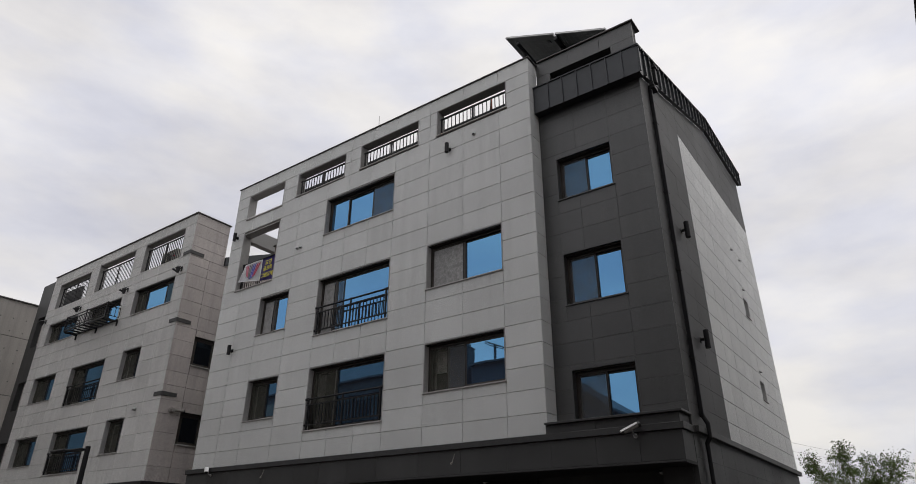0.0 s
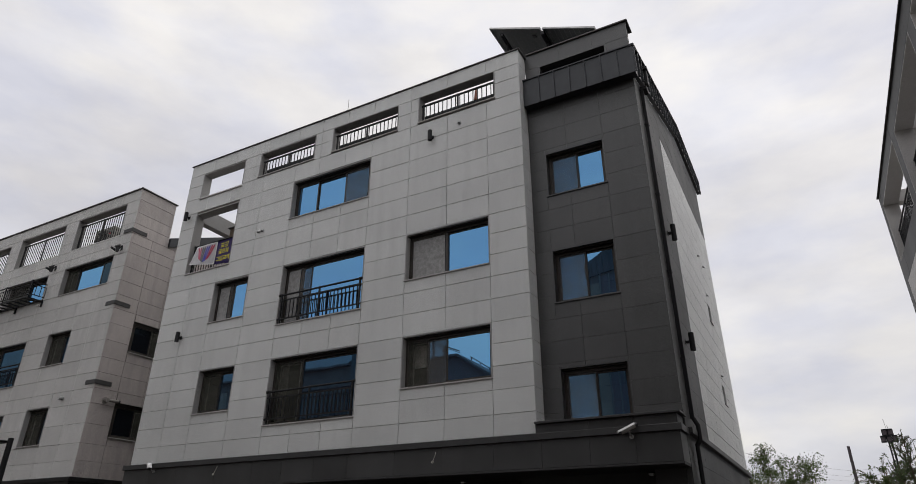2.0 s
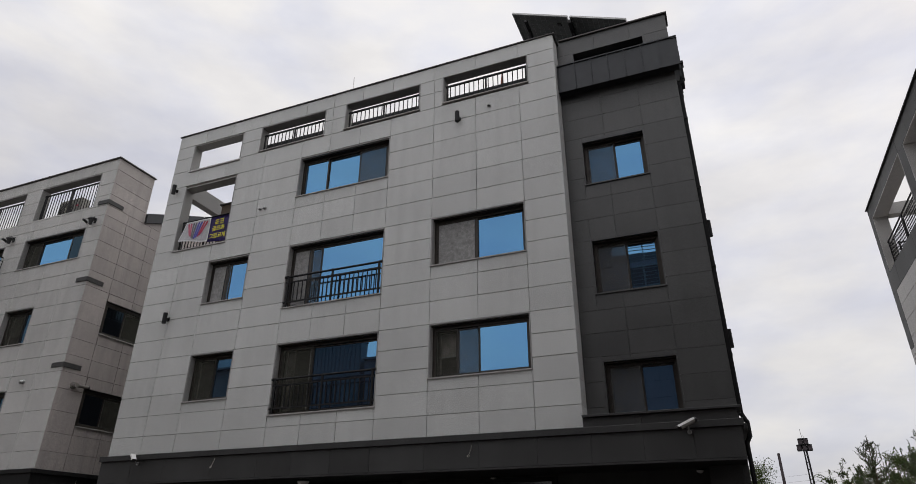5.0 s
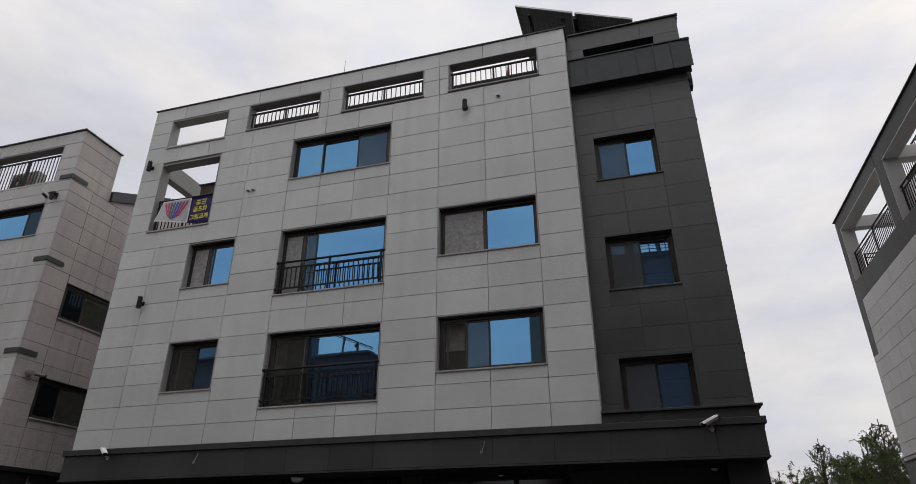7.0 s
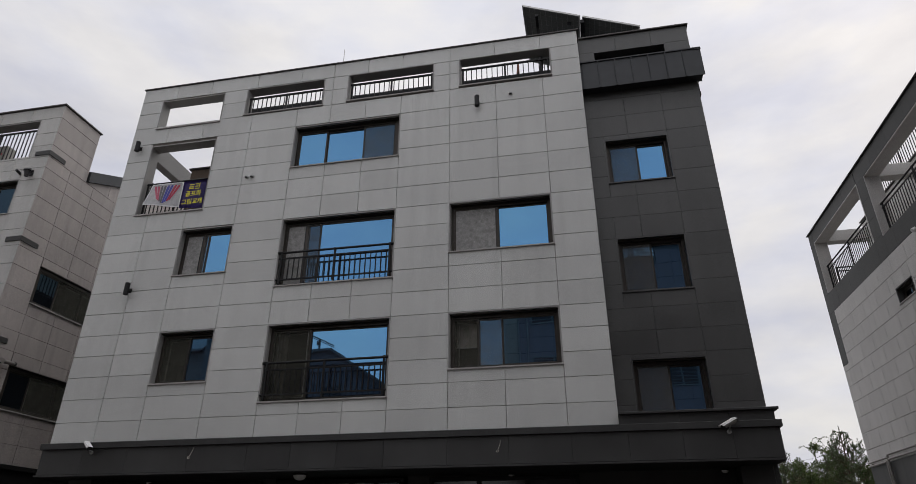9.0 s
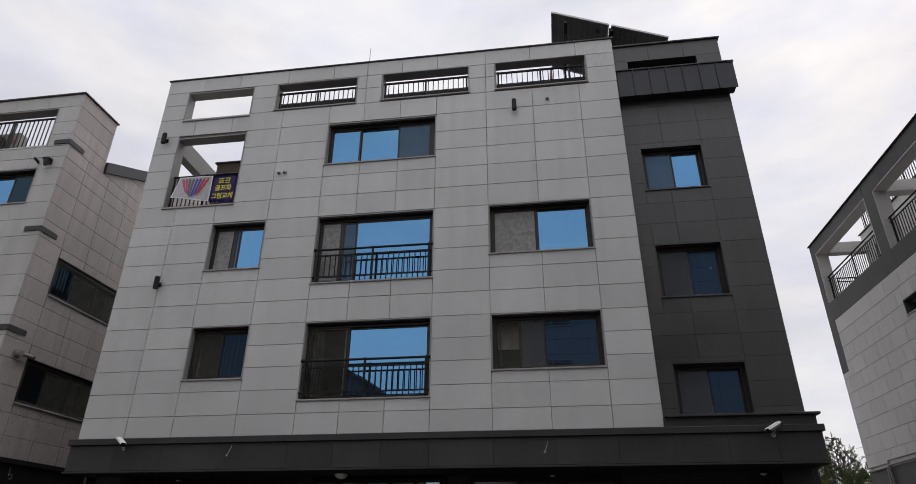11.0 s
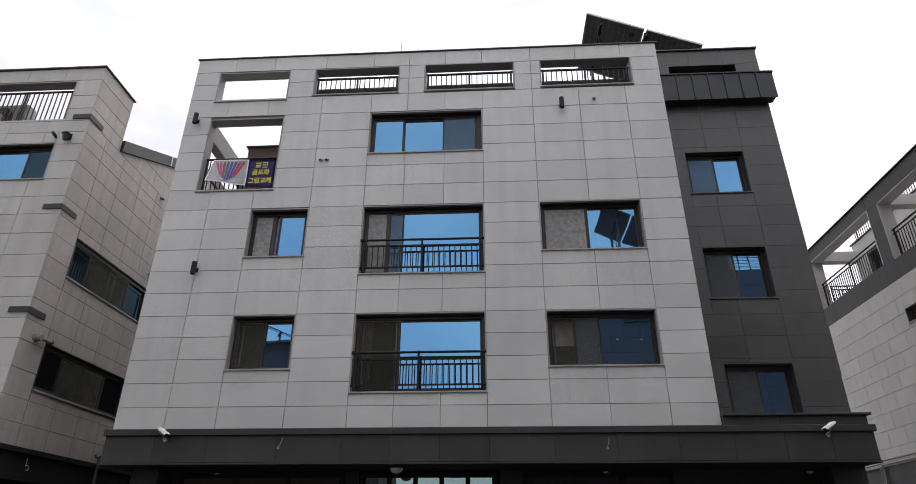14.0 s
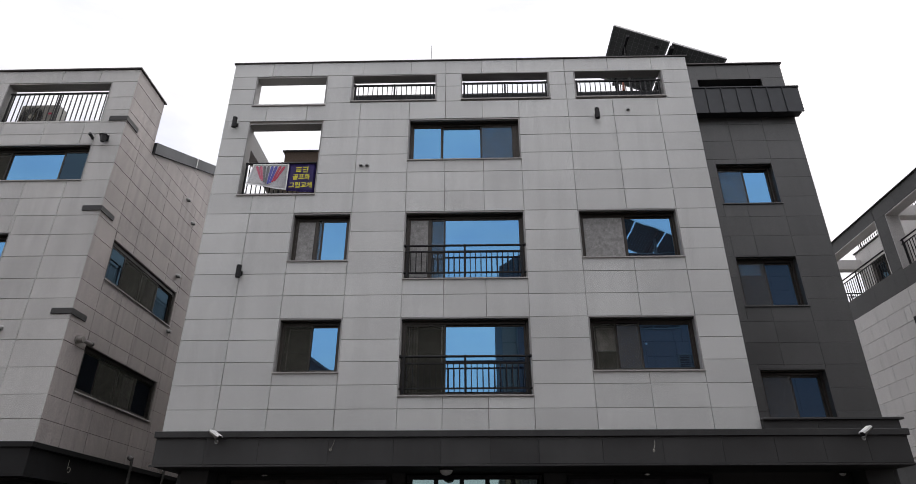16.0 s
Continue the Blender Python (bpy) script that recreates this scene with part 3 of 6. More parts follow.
# east side wall
EAST = facing("east", XE)
Y_BACK = 23.0
S_ROWS = (3.75, 4.21, 4.74, 5.27, 5.79, 6.31, 6.88, 7.45, 8.02, 8.58, 9.13, 9.72, 10.31, 10.88, 11.45, 12.2)
S_COLS = tuple(12.38 + i * 0.93 for i in range(3)) + tuple(15.23 + i * 0.971 for i in range(9))
S_WIN = ((19.88, 20.48, 8.10, 8.72), (19.88, 20.48, 5.50, 6.10))
side = part("side_wall", wall_mesh(YD + 0.03, Y_BACK, 3.2, 12.2, S_WIN, 0.03, 0.30), JOINT_DARK, house, "granite panel side wall, dark with a light field", EAST)
for cell in grid_cells(S_COLS, S_ROWS):
    clad(side, EAST, minus(cell, S_WIN), GRANITE if cell[0] > 15.0 else BASALT_GREY)
for hole in S_WIN:
    reveal(house, EAST, hole, 0.17, GRANITE)
    window(house, EAST, hole, ((1.0, "dull"),), sill=SILL)


def eave(y):
    """Height of the roof edge's foot along the side."""
    return 12.28 + (min(y, 18.75) - 12.1) * 0.31


def edge_top(y):
    """Height of the roof edge's cap along the side."""
    return 13.07 + (min(y, 18.75) - 12.1) * 0.262


# dark gable field under the sloping eave
bm = bmesh.new()
prism(bm, [(XE - 0.30, YD + 0.03, 12.2), (XE - 0.30, Y_BACK, 12.2), (XE - 0.30, Y_BACK, eave(Y_BACK)), (XE - 0.30, 18.75, eave(18.75)), (XE - 0.30, YD + 0.03, eave(YD))], (0.27, 0, 0))
gable = part("gable_wall", bm, JOINT_DARK, house, "dark granite gable field")
for i in range(11):
    for z0, z1 in ((12.2, 12.75), (12.75, 13.3), (13.3, 13.85), (13.85, 14.4)):
        clad_under(gable, EAST, 12.38 + i * 0.965, 12.38 + (i + 1) * 0.965, z0, z1, eave, BASALT_GREY)

# standing-seam metal edge of the roof
FY = 12.08
XF = -3.325
fascia = part("roof_edge", boxes(((-6.33, FY + 0.02, 12.26), (XF - 0.02, 12.348, 13.08))), SEAM_METAL, house, "black standing-seam metal roof edge")
part("edge_cap", boxes(((-6.33, FY - 0.03, 13.082), (XF + 0.03, 12.346, 13.125)), bevel=0.006), SEAM_METAL, fascia)
n = 7
for i in range(n):
    u0, u1 = -6.29 + i * (XF + 6.29) / n, -6.29 + (i + 1) * (XF + 6.29) / n
    part("metal_panel", boxes(((u0 + 0.006, FY, 12.24), (u1 - 0.006, FY + 0.018, 13.08)), bevel=0.003), SEAM_METAL, fascia)
    if i:
        part("seam", boxes(((u0 - 0.012, FY - 0.03, 12.24), (u0 + 0.012, FY + 0.016, 13.08))), SEAM_METAL, fascia)
bm = bmesh.new()
prism(bm, [(XE + 0.002, FY + 0.02, eave(FY)), (XE + 0.002, 18.75, eave(18.75)), (XE + 0.002, Y_BACK + 0.2, eave(18.75)), (XE + 0.002, Y_BACK + 0.2, edge_top(Y_BACK)), (XE + 0.002, 18.75, edge_top(18.75)), (XE + 0.002, FY + 0.02, edge_top(FY))], (XF - XE - 0.03, 0, 0))
side_edge = part("roof_edge", bm, SEAM_METAL, house, "black standing-seam metal roof edge")
n = 27
for i in range(n + 1):
    y = FY + 0.03 + i * (Y_BACK + 0.15 - FY) / n
    part("seam", boxes(((XF - 0.028, y - 0.014, eave(y) - 0.02), (XF + 0.03, y + 0.014, edge_top(y) - 0.01))), SEAM_METAL, side_edge)
bm = bmesh.new()
for y0, y1 in ((FY - 0.02, 18.75), (18.75, Y_BACK + 0.22)):
    prism(bm, [(XE, y0, edge_top(y0) + 0.002), (XE, y1, edge_top(y1) + 0.002), (XE, y1, edge_top(y1) + 0.045), (XE, y0, edge_top(y0) + 0.045)], (XF - XE + 0.04, 0, 0))
part("edge_cap", bm, SEAM_METAL, side_edge)

# roof behind the parapet
bm = bmesh.new()
prism(bm, [(-15.20, 12.55, 12.9), (-15.20, 18.75, 14.85), (-15.20, Y_BACK, 14.85), (-15.20, Y_BACK, 14.6), (-15.20, 18.75, 14.6), (-15.20, 12.55, 12.6)], (15.20 + XE - 0.32, 0, 0))
part("roof", bm, SEAM_METAL, house, "dark metal sloping roof")
part("roof_fascia", boxes(((-16.40, 12.50, 12.45), (-6.64, 12.548, 13.40)), bevel=0.01), SEAM_METAL, house, "dark metal eave")
part("gutter", boxes(((-16.38, 12.38, 13.12), (-6.66, 12.498, 13.27)), bevel=0.01), SEAM_METAL, house)
# terrace behind the corner openings
part("side_beam", boxes(((-19.18, 12.165, 12.0), (-18.9, 18.0, 12.58)), bevel=0.01), LINING, house, "light stone beam along the terrace side")
terrace_wall = part("terrace_wall", boxes(((-17.70, 12.70, 9.63), (-16.42, 12.92, 11.56))), BROWN_STONE, house, "brown stone terrace wall")
part("coping", boxes(((-17.76, 12.65, 11.562), (-16.42, 12.97, 11.61)), bevel=0.006), COPING, terrace_wall)
part("terrace_floor", boxes(((-19.18, 12.165, 9.45), (-16.42, 15.0, 9.62))), SILL, house)
part("terrace_side_wall", boxes(((-16.40, 12.165, 9.45), (-16.2, 15.0, 12.58))), GRANITE, house)
# body: rear and west walls, floors inside
part("rear_wall", boxes(((-19.18, Y_BACK - 0.25, 0), (-15.21, Y_BACK, 9.44)), ((-15.209, Y_BACK - 0.25, 0), (XE - 0.32, Y_BACK, 14.58))), GRANITE_WARM, house)
part("terrace_inner_wall", boxes(((-15.20, 12.67, 9.56), (-15.0, Y_BACK - 0.26, 12.58))), GRANITE, house)
part("terrace_floor", boxes(((-18.92, 15.26, 9.42), (-15.21, Y_BACK - 0.26, 9.60))), SILL, house)
# west side is unseen; its dark stone is chosen to cut bounce into the gap
part("west_wall", boxes(((-19.18, 12.165, 3.06), (-18.93, Y_BACK - 0.25, 9.44))), BASALT_GREY, house)
part("west_base", boxes(((-19.18, 14.42, 0), (-18.93, Y_BACK - 0.25, 2.99))), BASALT, house)
railing(house, facing("west", -19.1), -22.7, -15.3, 9.46, 1.15, 1.0, 0.08, d=0.05, step=0.14, posts=(0.2, 0.4, 0.6, 0.8))
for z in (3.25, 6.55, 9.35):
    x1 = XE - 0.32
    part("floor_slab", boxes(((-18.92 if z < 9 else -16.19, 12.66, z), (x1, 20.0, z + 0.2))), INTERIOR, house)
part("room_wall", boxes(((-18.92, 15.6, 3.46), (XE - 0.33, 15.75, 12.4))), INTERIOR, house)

# ground floor: band, soffit, recessed glazing
BAND_Y = 11.72
BAND = facing("front", BAND_Y)
B_COLS = (-19.23, -18.15, -17.02, -15.53, -14.15, -13.15, -12.12, -11.10, -9.77, -8.52, -7.28, -6.20, -5.2, -4.3, -3.46)
band = part("ground_band", boxes(((-19.22, BAND_Y + 0.03, 3.06), (-3.49, 12.37, 3.59))), JOINT_DARK, house, "dark granite band over the ground floor")
clad(band, BAND, grid_cells(B_COLS, (3.05, 3.59)), BASALT)
BAND_E = facing("east", -3.46)
clad(band, BAND_E, grid_cells((BAND_Y, 12.37), (3.05, 3.59)), BASALT)
part("ledge", boxes(((-19.27, BAND_Y - 0.05, 3.592), (-3.41, 11.855, 3.722)), bevel=0.006), BASALT, band)
part("ledge", boxes(((-6.33, 11.857, 3.592), (-3.412, 12.40, 3.721)), bevel=0.006), BASALT, band)
part("ledge", boxes(((-3.44, 12.402, 3.62), (-3.34, Y_BACK + 0.03, 3.74)), bevel=0.006), BASALT, band)
part("drip_edge", boxes(((-19.28, BAND_Y - 0.012, 3.01), (-3.45, BAND_Y + 0.02, 3.045))), BASALT, band)
upstand = part("upstand", boxes(((-6.335, 11.80, 3.724), (-3.52, 12.347, 3.915))), JOINT_DARK, house, "dark granite sill wall under the stair window")
UP = facing("front", 11.77)
clad(upstand, UP, grid_cells((-6.335, -5.2, -4.3, -3.49), (3.724, 3.915)), BASALT)
UP_E = facing("east", -3.49)
clad(upstand, UP_E, grid_cells((11.77, 12.35), (3.724, 3.915)), BASALT)
part("ledge", boxes(((-6.335, 11.70, 3.917), (-3.41, 12.345, 3.963)), bevel=0.006), BASALT, upstand)
part("soffit", boxes(((-19.18, BAND_Y + 0.03, 3.0), (-3.46, 15.58, 3.055))), SOFFIT, house, "dark ceiling over the recessed ground floor")
base = part("base_wall", boxes(((-19.18, 12.95, 0), (-14.0, 13.15, 3.0)), ((-10.9, 12.95, 0), (-3.75, 13.15, 3.0))), BASALT, house, "dark ground floor wall")
part("side_base", boxes(((XE - 0.30, 12.38, 0), (XE - 0.03, Y_BACK, 3.19))), JOINT_DARK, house)
clad(side, EAST, [r for cell in grid_cells(S_COLS, (0.05, 0.9, 1.7, 2.5, 3.15, 3.62)) for r in minus(cell, [])], BASALT)
for a, b_, count, glass in ((-18.0, -14.3, 3, DARK_GLASS), (-13.95, -10.95, 5, GLASS_GREEN), (-10.4, -7.2, 3, DARK_GLASS)):
    shop = part("shop_window", boxes(((a, 12.85, 0.05), (a + 0.07, 12.94, 2.95)), ((b_ - 0.07, 12.85, 0.05), (b_, 12.94, 2.95)), ((a + 0.07, 12.85, 2.86), (b_ - 0.07, 12.94, 2.95)), bevel=0.005), STEEL_BLACK, house, "dark framed ground floor glazing")
    step = (b_ - a - 0.14) / count
    for k in range(count):
        p = a + 0.07 + k * step
        if k:
            part("mullion", boxes(((p - 0.05, 12.855, 0.05), (p + 0.05, 12.935, 2.858)), bevel=0.004), STEEL_BLACK, shop)
        part("pane", boxes(((p + 0.05, 12.89, 0.05), (p + step - 0.05, 12.90, 2.858))), glass, shop)
for x, y in ((-18.5, 12.3), (-3.85, 12.4)):
    part("pillar", boxes(((x - 0.3, y - 0.05, 0), (x + 0.3, y + 0.5, 2.998)), bevel=0.01), BASALT, house, "dark granite pillar")

# ---------------- the left neighbour ----------------
LX = -21.97
left = thing("apartment_building", (-28.2, 17, 0), "light granite apartment building with roof terrace openings", "building")
L_COLS = (-34.3, -33.4, -32.3, -31.2, -29.75, -28.8, -27.85, -26.9, -25.4, -24.2, -23.1, LX)
L_ROWS = (3.52, 4.05, 4.58, 5.2, 5.85, 6.35, 6.88, 7.4, 8.0, 8.6, 9.15, 9.67, 10.2, 10.75, 11.3, 11.7, 12.08, 12.5, 12.95, 13.50, 13.94)
L_WIN = {
    "r4": (-25.72, -22.72, 10.21, 11.36, ((0.22, "screen"), (0.53, "glass"), (0.25, "dull"))),
    "m4": (-29.6, -26.75, 10.22, 11.30, ((0.5, "screen"), (0.5, "glass"))),
    "l4": (-33.5, -30.6, 10.22, 11.27, ((0.25, "screen"), (0.75, "glass"))),
    "r3": (-25.55, -24.13, 7.43, 8.68, ((0.6, "screen"), (0.4, "glass"))),
    "m3": (-29.8, -26.88, 6.89, 8.60, ((0.33, "screen"), (0.67, "glass"))),
    "l3": (-33.4, -31.2, 7.37, 8.59, ((0.5, "screen"), (0.5, "glass"))),
    "r2": (-25.55, -24.22, 4.64, 5.92, ((0.6, "screen"), (0.4, "glass"))),
    "m2": (-29.9, -26.92, 4.11, 5.85, ((0.33, "screen"), (0.67, "glass"))),
    "l2": (-33.5, -31.3, 4.58, 5.83, ((0.5, "screen"), (0.5, "glass"))),
}
L_OPEN = ((-25.7, -22.68, 12.15, 13.48), (-29.65, -26.5, 12.13, 13.48), (-33.5, -30.4, 12.10, 13.38))
l_holes = [w[:4] for w in L_WIN.values()] + list(L_OPEN)
l_front = part("front_wall", wall_mesh(L_COLS[0], LX - 0.03, 3.5, 13.94, l_holes, 0.03, 0.30), JOINT, left, "light granite panel front wall", FRONT)
clad(l_front, FRONT, [r for cell in grid_cells(L_COLS, L_ROWS) for r in minus(cell, l_holes)], GRANITE_LEFT)
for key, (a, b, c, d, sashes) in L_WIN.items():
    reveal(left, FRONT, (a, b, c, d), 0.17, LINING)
    window(left, FRONT, (a, b, c, d), sashes, sill=SILL)
for k in ("m3", "m2"):
    a, b, c, d = L_WIN[k][:4]
    railing(left, FRONT, a + 0.05, b - 0.05, c + 0.035, 0.815, 0.675, 0.11, d=0.02, step=0.16, flange=True)
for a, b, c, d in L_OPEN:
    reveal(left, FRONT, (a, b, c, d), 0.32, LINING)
    railing(left, FRONT, a + 0.04, b - 0.04, c + 0.03, 1.05, 0.0, 0.05, d=0.16, step=0.135, round_top=False)
part("coping", boxes(((L_COLS[0] - 0.04, -0.05, 13.942), (LX + 0.05, 0.36, 13.99)), bevel=0.008), COPING, left, "", FRONT)
# its side wall towards the gap
L_EAST = facing("east", LX)
ls_win = ((12.77, 16.62, 7.77, 8.89), (12.77, 16.62, 4.86, 6.0))
ls_cols = (11.86, 12.75, 13.75, 14.75, 15.75, 16.75, 17.75, 18.75, 19.75, 20.75, 21.75)
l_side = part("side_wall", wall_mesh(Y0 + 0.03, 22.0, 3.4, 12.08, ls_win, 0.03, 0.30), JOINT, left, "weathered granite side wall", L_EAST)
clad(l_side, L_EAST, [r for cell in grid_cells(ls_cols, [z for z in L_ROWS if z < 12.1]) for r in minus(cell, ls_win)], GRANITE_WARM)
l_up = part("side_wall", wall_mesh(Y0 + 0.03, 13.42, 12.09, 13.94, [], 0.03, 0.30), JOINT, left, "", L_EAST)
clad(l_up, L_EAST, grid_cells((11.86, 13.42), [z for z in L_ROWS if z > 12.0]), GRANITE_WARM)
part("coping", boxes(((12.226, -0.05, 13.942), (13.47, 0.36, 13.988)), bevel=0.008), COPING, left, "", L_EAST)
for hole in ls_win:
    window(left, L_EAST, hole, ((0.2, "dull"), (0.27, "screen"), (0.27, "screen"), (0.26, "dull")), depth=0.06, sill=SILL)


def l_rake(y):
    return 12.10 + (min(y, 18.75) - 13.42) * 0.445


bm = bmesh.new()
prism(bm, [(LX - 0.30, 13.42, 12.09), (LX - 0.30, 22.0, 12.09), (LX - 0.30, 22.0, l_rake(22)), (LX - 0.30, 18.75, l_rake(18.75)), (LX - 0.30, 13.42, l_rake(13.42))], (0.27, 0, 0))
l_gable = part("gable_wall", bm, JOINT, left)
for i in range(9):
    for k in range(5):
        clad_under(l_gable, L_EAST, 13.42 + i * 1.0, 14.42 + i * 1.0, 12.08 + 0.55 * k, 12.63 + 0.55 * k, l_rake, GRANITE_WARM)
bm = bmesh.new()
prism(bm, [(LX - 0.35, 13.43, l_rake(13.43)), (LX - 0.35, 18.75, l_rake(18.75)), (LX - 0.35, 22.1, l_rake(22.1)), (LX - 0.35, 22.1, l_rake(22.1) + 0.38), (LX - 0.35, 18.75, l_rake(18.75) + 0.38), (LX - 0.35, 13.43, l_rake(13.43) + 0.38)], (0.43, 0, 0))
l_edge = part("roof_edge", bm, SEAM_METAL, left, "dark metal sloping roof edge")
bm = bmesh.new()
prism(bm, [(LX + 0.081, 15.97, l_rake(15.97) + 0.01), (LX + 0.081, 16.03, l_rake(16.03) + 0.01), (LX + 0.081, 16.03, l_rake(16.03) + 0.37), (LX + 0.081, 15.97, l_rake(15.97) + 0.37)], (0.012, 0, 0))
part("seam", bm, GALVANISED, l_edge, "pale joint strip")
for z in (12.13, 9.28, 6.48):
    part("corner_strip", boxes(((LX - 0.48, Y0 - 0.03, z), (LX + 0.03, Y0 - 0.002, z + 0.14)), ((LX + 0.002, Y0 - 0.002, z), (LX + 0.03, 12.45, z + 0.14))), BASALT, left, "dark granite corner strip")
# dark end bay and base
part("end_bay", wall_mesh(-36.6, -34.32, 0, 14.1, ((-36.1, -35.2, 10.6, 12.2), (-36.1, -35.2, 7.4, 8.8), (-36.1, -35.2, 4.6, 5.9)), 0.35, 0.6), BASALT, left, "dark granite end bay", FRONT)
part("end_bay_inner", boxes(((-36.5, 13.2, 0), (-34.4, 13.3, 14))), JOINT_DARK, left)
l_band = part("ground_band", boxes(((L_COLS[0], 11.78, 2.85), (LX + 0.02, 12.1, 3.43)), ((LX - 0.3, 12.102, 2.85), (LX + 0.02, 21.9, 3.43))), BASALT_BLACK, left, "black granite band")
part("ledge", boxes(((L_COLS[0], 11.74, 3.432), (LX + 0.07, 11.88, 3.55)), ((LX - 0.02, 11.882, 3.432), (LX + 0.07, 21.9, 3.55)), bevel=0.006), BASALT_BLACK, l_band)
part("base_wall", boxes(((L_COLS[0], 13.0, 0), (LX - 0.35, 13.2, 2.84)), ((LX - 0.6, 13.202, 0), (LX - 0.35, 21.9, 2.84))), BASALT_BLACK, left)
part("soffit", boxes(((L_COLS[0], 12.102, 2.80), (LX - 0.32, 21.9, 2.845))), SOFFIT, left)
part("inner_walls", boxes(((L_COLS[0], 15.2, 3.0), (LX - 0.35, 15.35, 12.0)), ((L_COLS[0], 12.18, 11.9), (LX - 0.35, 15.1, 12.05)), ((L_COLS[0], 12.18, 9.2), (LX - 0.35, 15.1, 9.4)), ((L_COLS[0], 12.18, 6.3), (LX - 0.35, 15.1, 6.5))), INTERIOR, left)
part("rear_wall", boxes(((L_COLS[0], 21.75, 0), (LX - 0.35, 22.0, 14.3)), ((L_COLS[0], 12.18, 0), (L_COLS[0] + 0.2, 21.74, 12))), GRANITE_WARM, left)
bm = bmesh.new()
prism(bm, [(L_COLS[0], 13.5, 12.2), (L_COLS[0], 18.75, 14.4), (L_COLS[0], 22.0, 14.4), (L_COLS[0], 22.0, 14.2), (L_COLS[0], 18.75, 14.2), (L_COLS[0], 13.5, 12.06)], (LX - 0.36 - L_COLS[0], 0, 0))
part("roof", bm, SEAM_METAL, left, "dark metal roof")

# ---------------- far concrete building ----------------
far = thing("concrete_building", (-46, 11, 0), "beige exposed concrete building with form-tie holes", "building")
bm = boxes(((-54, 2, 0), (-38, 20, 8.47)), ((-54, 2, 8.50), (-38, 20, 11.48)), ((-54, 2, 11.51), (-38, 20, 13.40)))
body = part("wall", bm, CONCRETE, far, "beige concrete wall cast in lifts")
part("joint", boxes(((-53.95, 2.05, 8.46), (-38.03, 19.95, 8.51)), ((-53.95, 2.05, 11.47), (-38.03, 19.95, 11.52))), JOINT_DARK, far)
part("coping", boxes(((-54.05, 1.95, 13.402), (-37.93, 20.05, 13.47)), bevel=0.01), COPING, far)
bm = bmesh.new()
for i in range(12):
    for j in range(9):
        tube(bm, (-38.002, 8.6 + i * 0.62, 5.9 + j * 0.82 + (0.12 if j % 2 else 0)), (-37.994, 8.6 + i * 0.62, 5.9 + j * 0.82 + (0.12 if j % 2 else 0)), 0.03, sides=8)
tagged(part("form_tie_holes", bm, JOINT_DARK, body), kind="stuff")

# ---------------- the right neighbour ----------------
RX = 2.50
WEST = facing("west", RX)
right = thing("apartment_building", (8, 18, 0), "pale stone apartment building with dark granite roof frame", "building")
r_open = [(-23.58, -19.02, 10.35, 12.48), (-18.40, -13.9, 10.25, 12.40), (-13.3, -8.8, 10.25, 12.40)]
r_win = [(-18.68, -17.6, 8.12, 8.60)]
r_far = 24.0
r_wall = part("side_wall", wall_mesh(-r_far, -8.0, 0, 12.96, r_open + r_win, 0.03, 0.45), JOINT, right, "pale stone side wall in running bond", WEST)
rows = [4.1 + 0.55 * i for i in range(11)]
for j in range(10):
    shift = 0.0 if j % 2 else 0.5
    us = [-r_far] + [-r_far + 0.4 + shift + i * 1.02 for i in range(16)]
    us = [u for u in us if u < -8.4] + [-8.0]
    for i in range(len(us) - 1):
        z0, z1 = rows[j], rows[j + 1]
        cell = (us[i], us[i + 1], z0, z1)
        dark_strip = (-r_far, -r_far + 0.55, 7.62, 9.6)
        clad(r_wall, WEST, minus(cell, [dark_strip, *r_win]), GRANITE_PALE)
clad(r_wall, WEST, grid_cells((-r_far, -r_far + 0.55), (7.62, 8.6, 9.6)), BASALT_GREY)
us = [-r_far + i * 1.25 for i in range(13)]
clad(r_wall, WEST, [r for cell in grid_cells(us, (9.6, 10.33, 11.0, 11.7, 12.42, 12.96)) for r in minus(cell, r_open)], BASALT_GREY)
clad(r_wall, WEST, grid_cells(us, (0.1, 1.1, 2.1, 3.1, 4.1)), BASALT)
for hole in r_open:
    reveal(right, WEST, hole, 0.46, GRANITE_PALE)
    railing(right, WEST, hole[0] + 0.04, hole[1] - 0.04, hole[2] + 0.03, 1.05, 0.9, 0.08, d=0.22, step=0.14)
reveal(right, WEST, r_win[0], 0.2, BASALT_GREY)
window(right, WEST, r_win[0], ((0.5, "dull"), (0.5, "screen")), sill=SILL)
part("coping", boxes(((-r_far - 0.05, -0.06, 12.962), (-8.0, 0.5, 13.0)), bevel=0.008), COPING, right, "", WEST)
part("end_wall", boxes(((RX + 0.03, r_far - 0.3, 0), (14, r_far - 0.03, 10.3)), ((RX + 0.03, 8.0, 0), (14, 8.3, 13))), GRANITE_PALE, right)
part("terrace_floor", boxes(((RX + 0.46, 8.3, 10.1), (14, r_far - 0.31, 10.29))), SILL, right)
part("end_beam", boxes(((RX + 0.46, r_far - 0.68, 12.40), (4.40, r_far - 0.32, 12.85)), bevel=0.01), GRANITE_PALE, right, "light stone beam over the terrace")
part("cross_beam", boxes(((RX + 0.46, 18.52, 12.42), (4.40, 18.90, 12.85)), bevel=0.01), GRANITE_PALE, right)
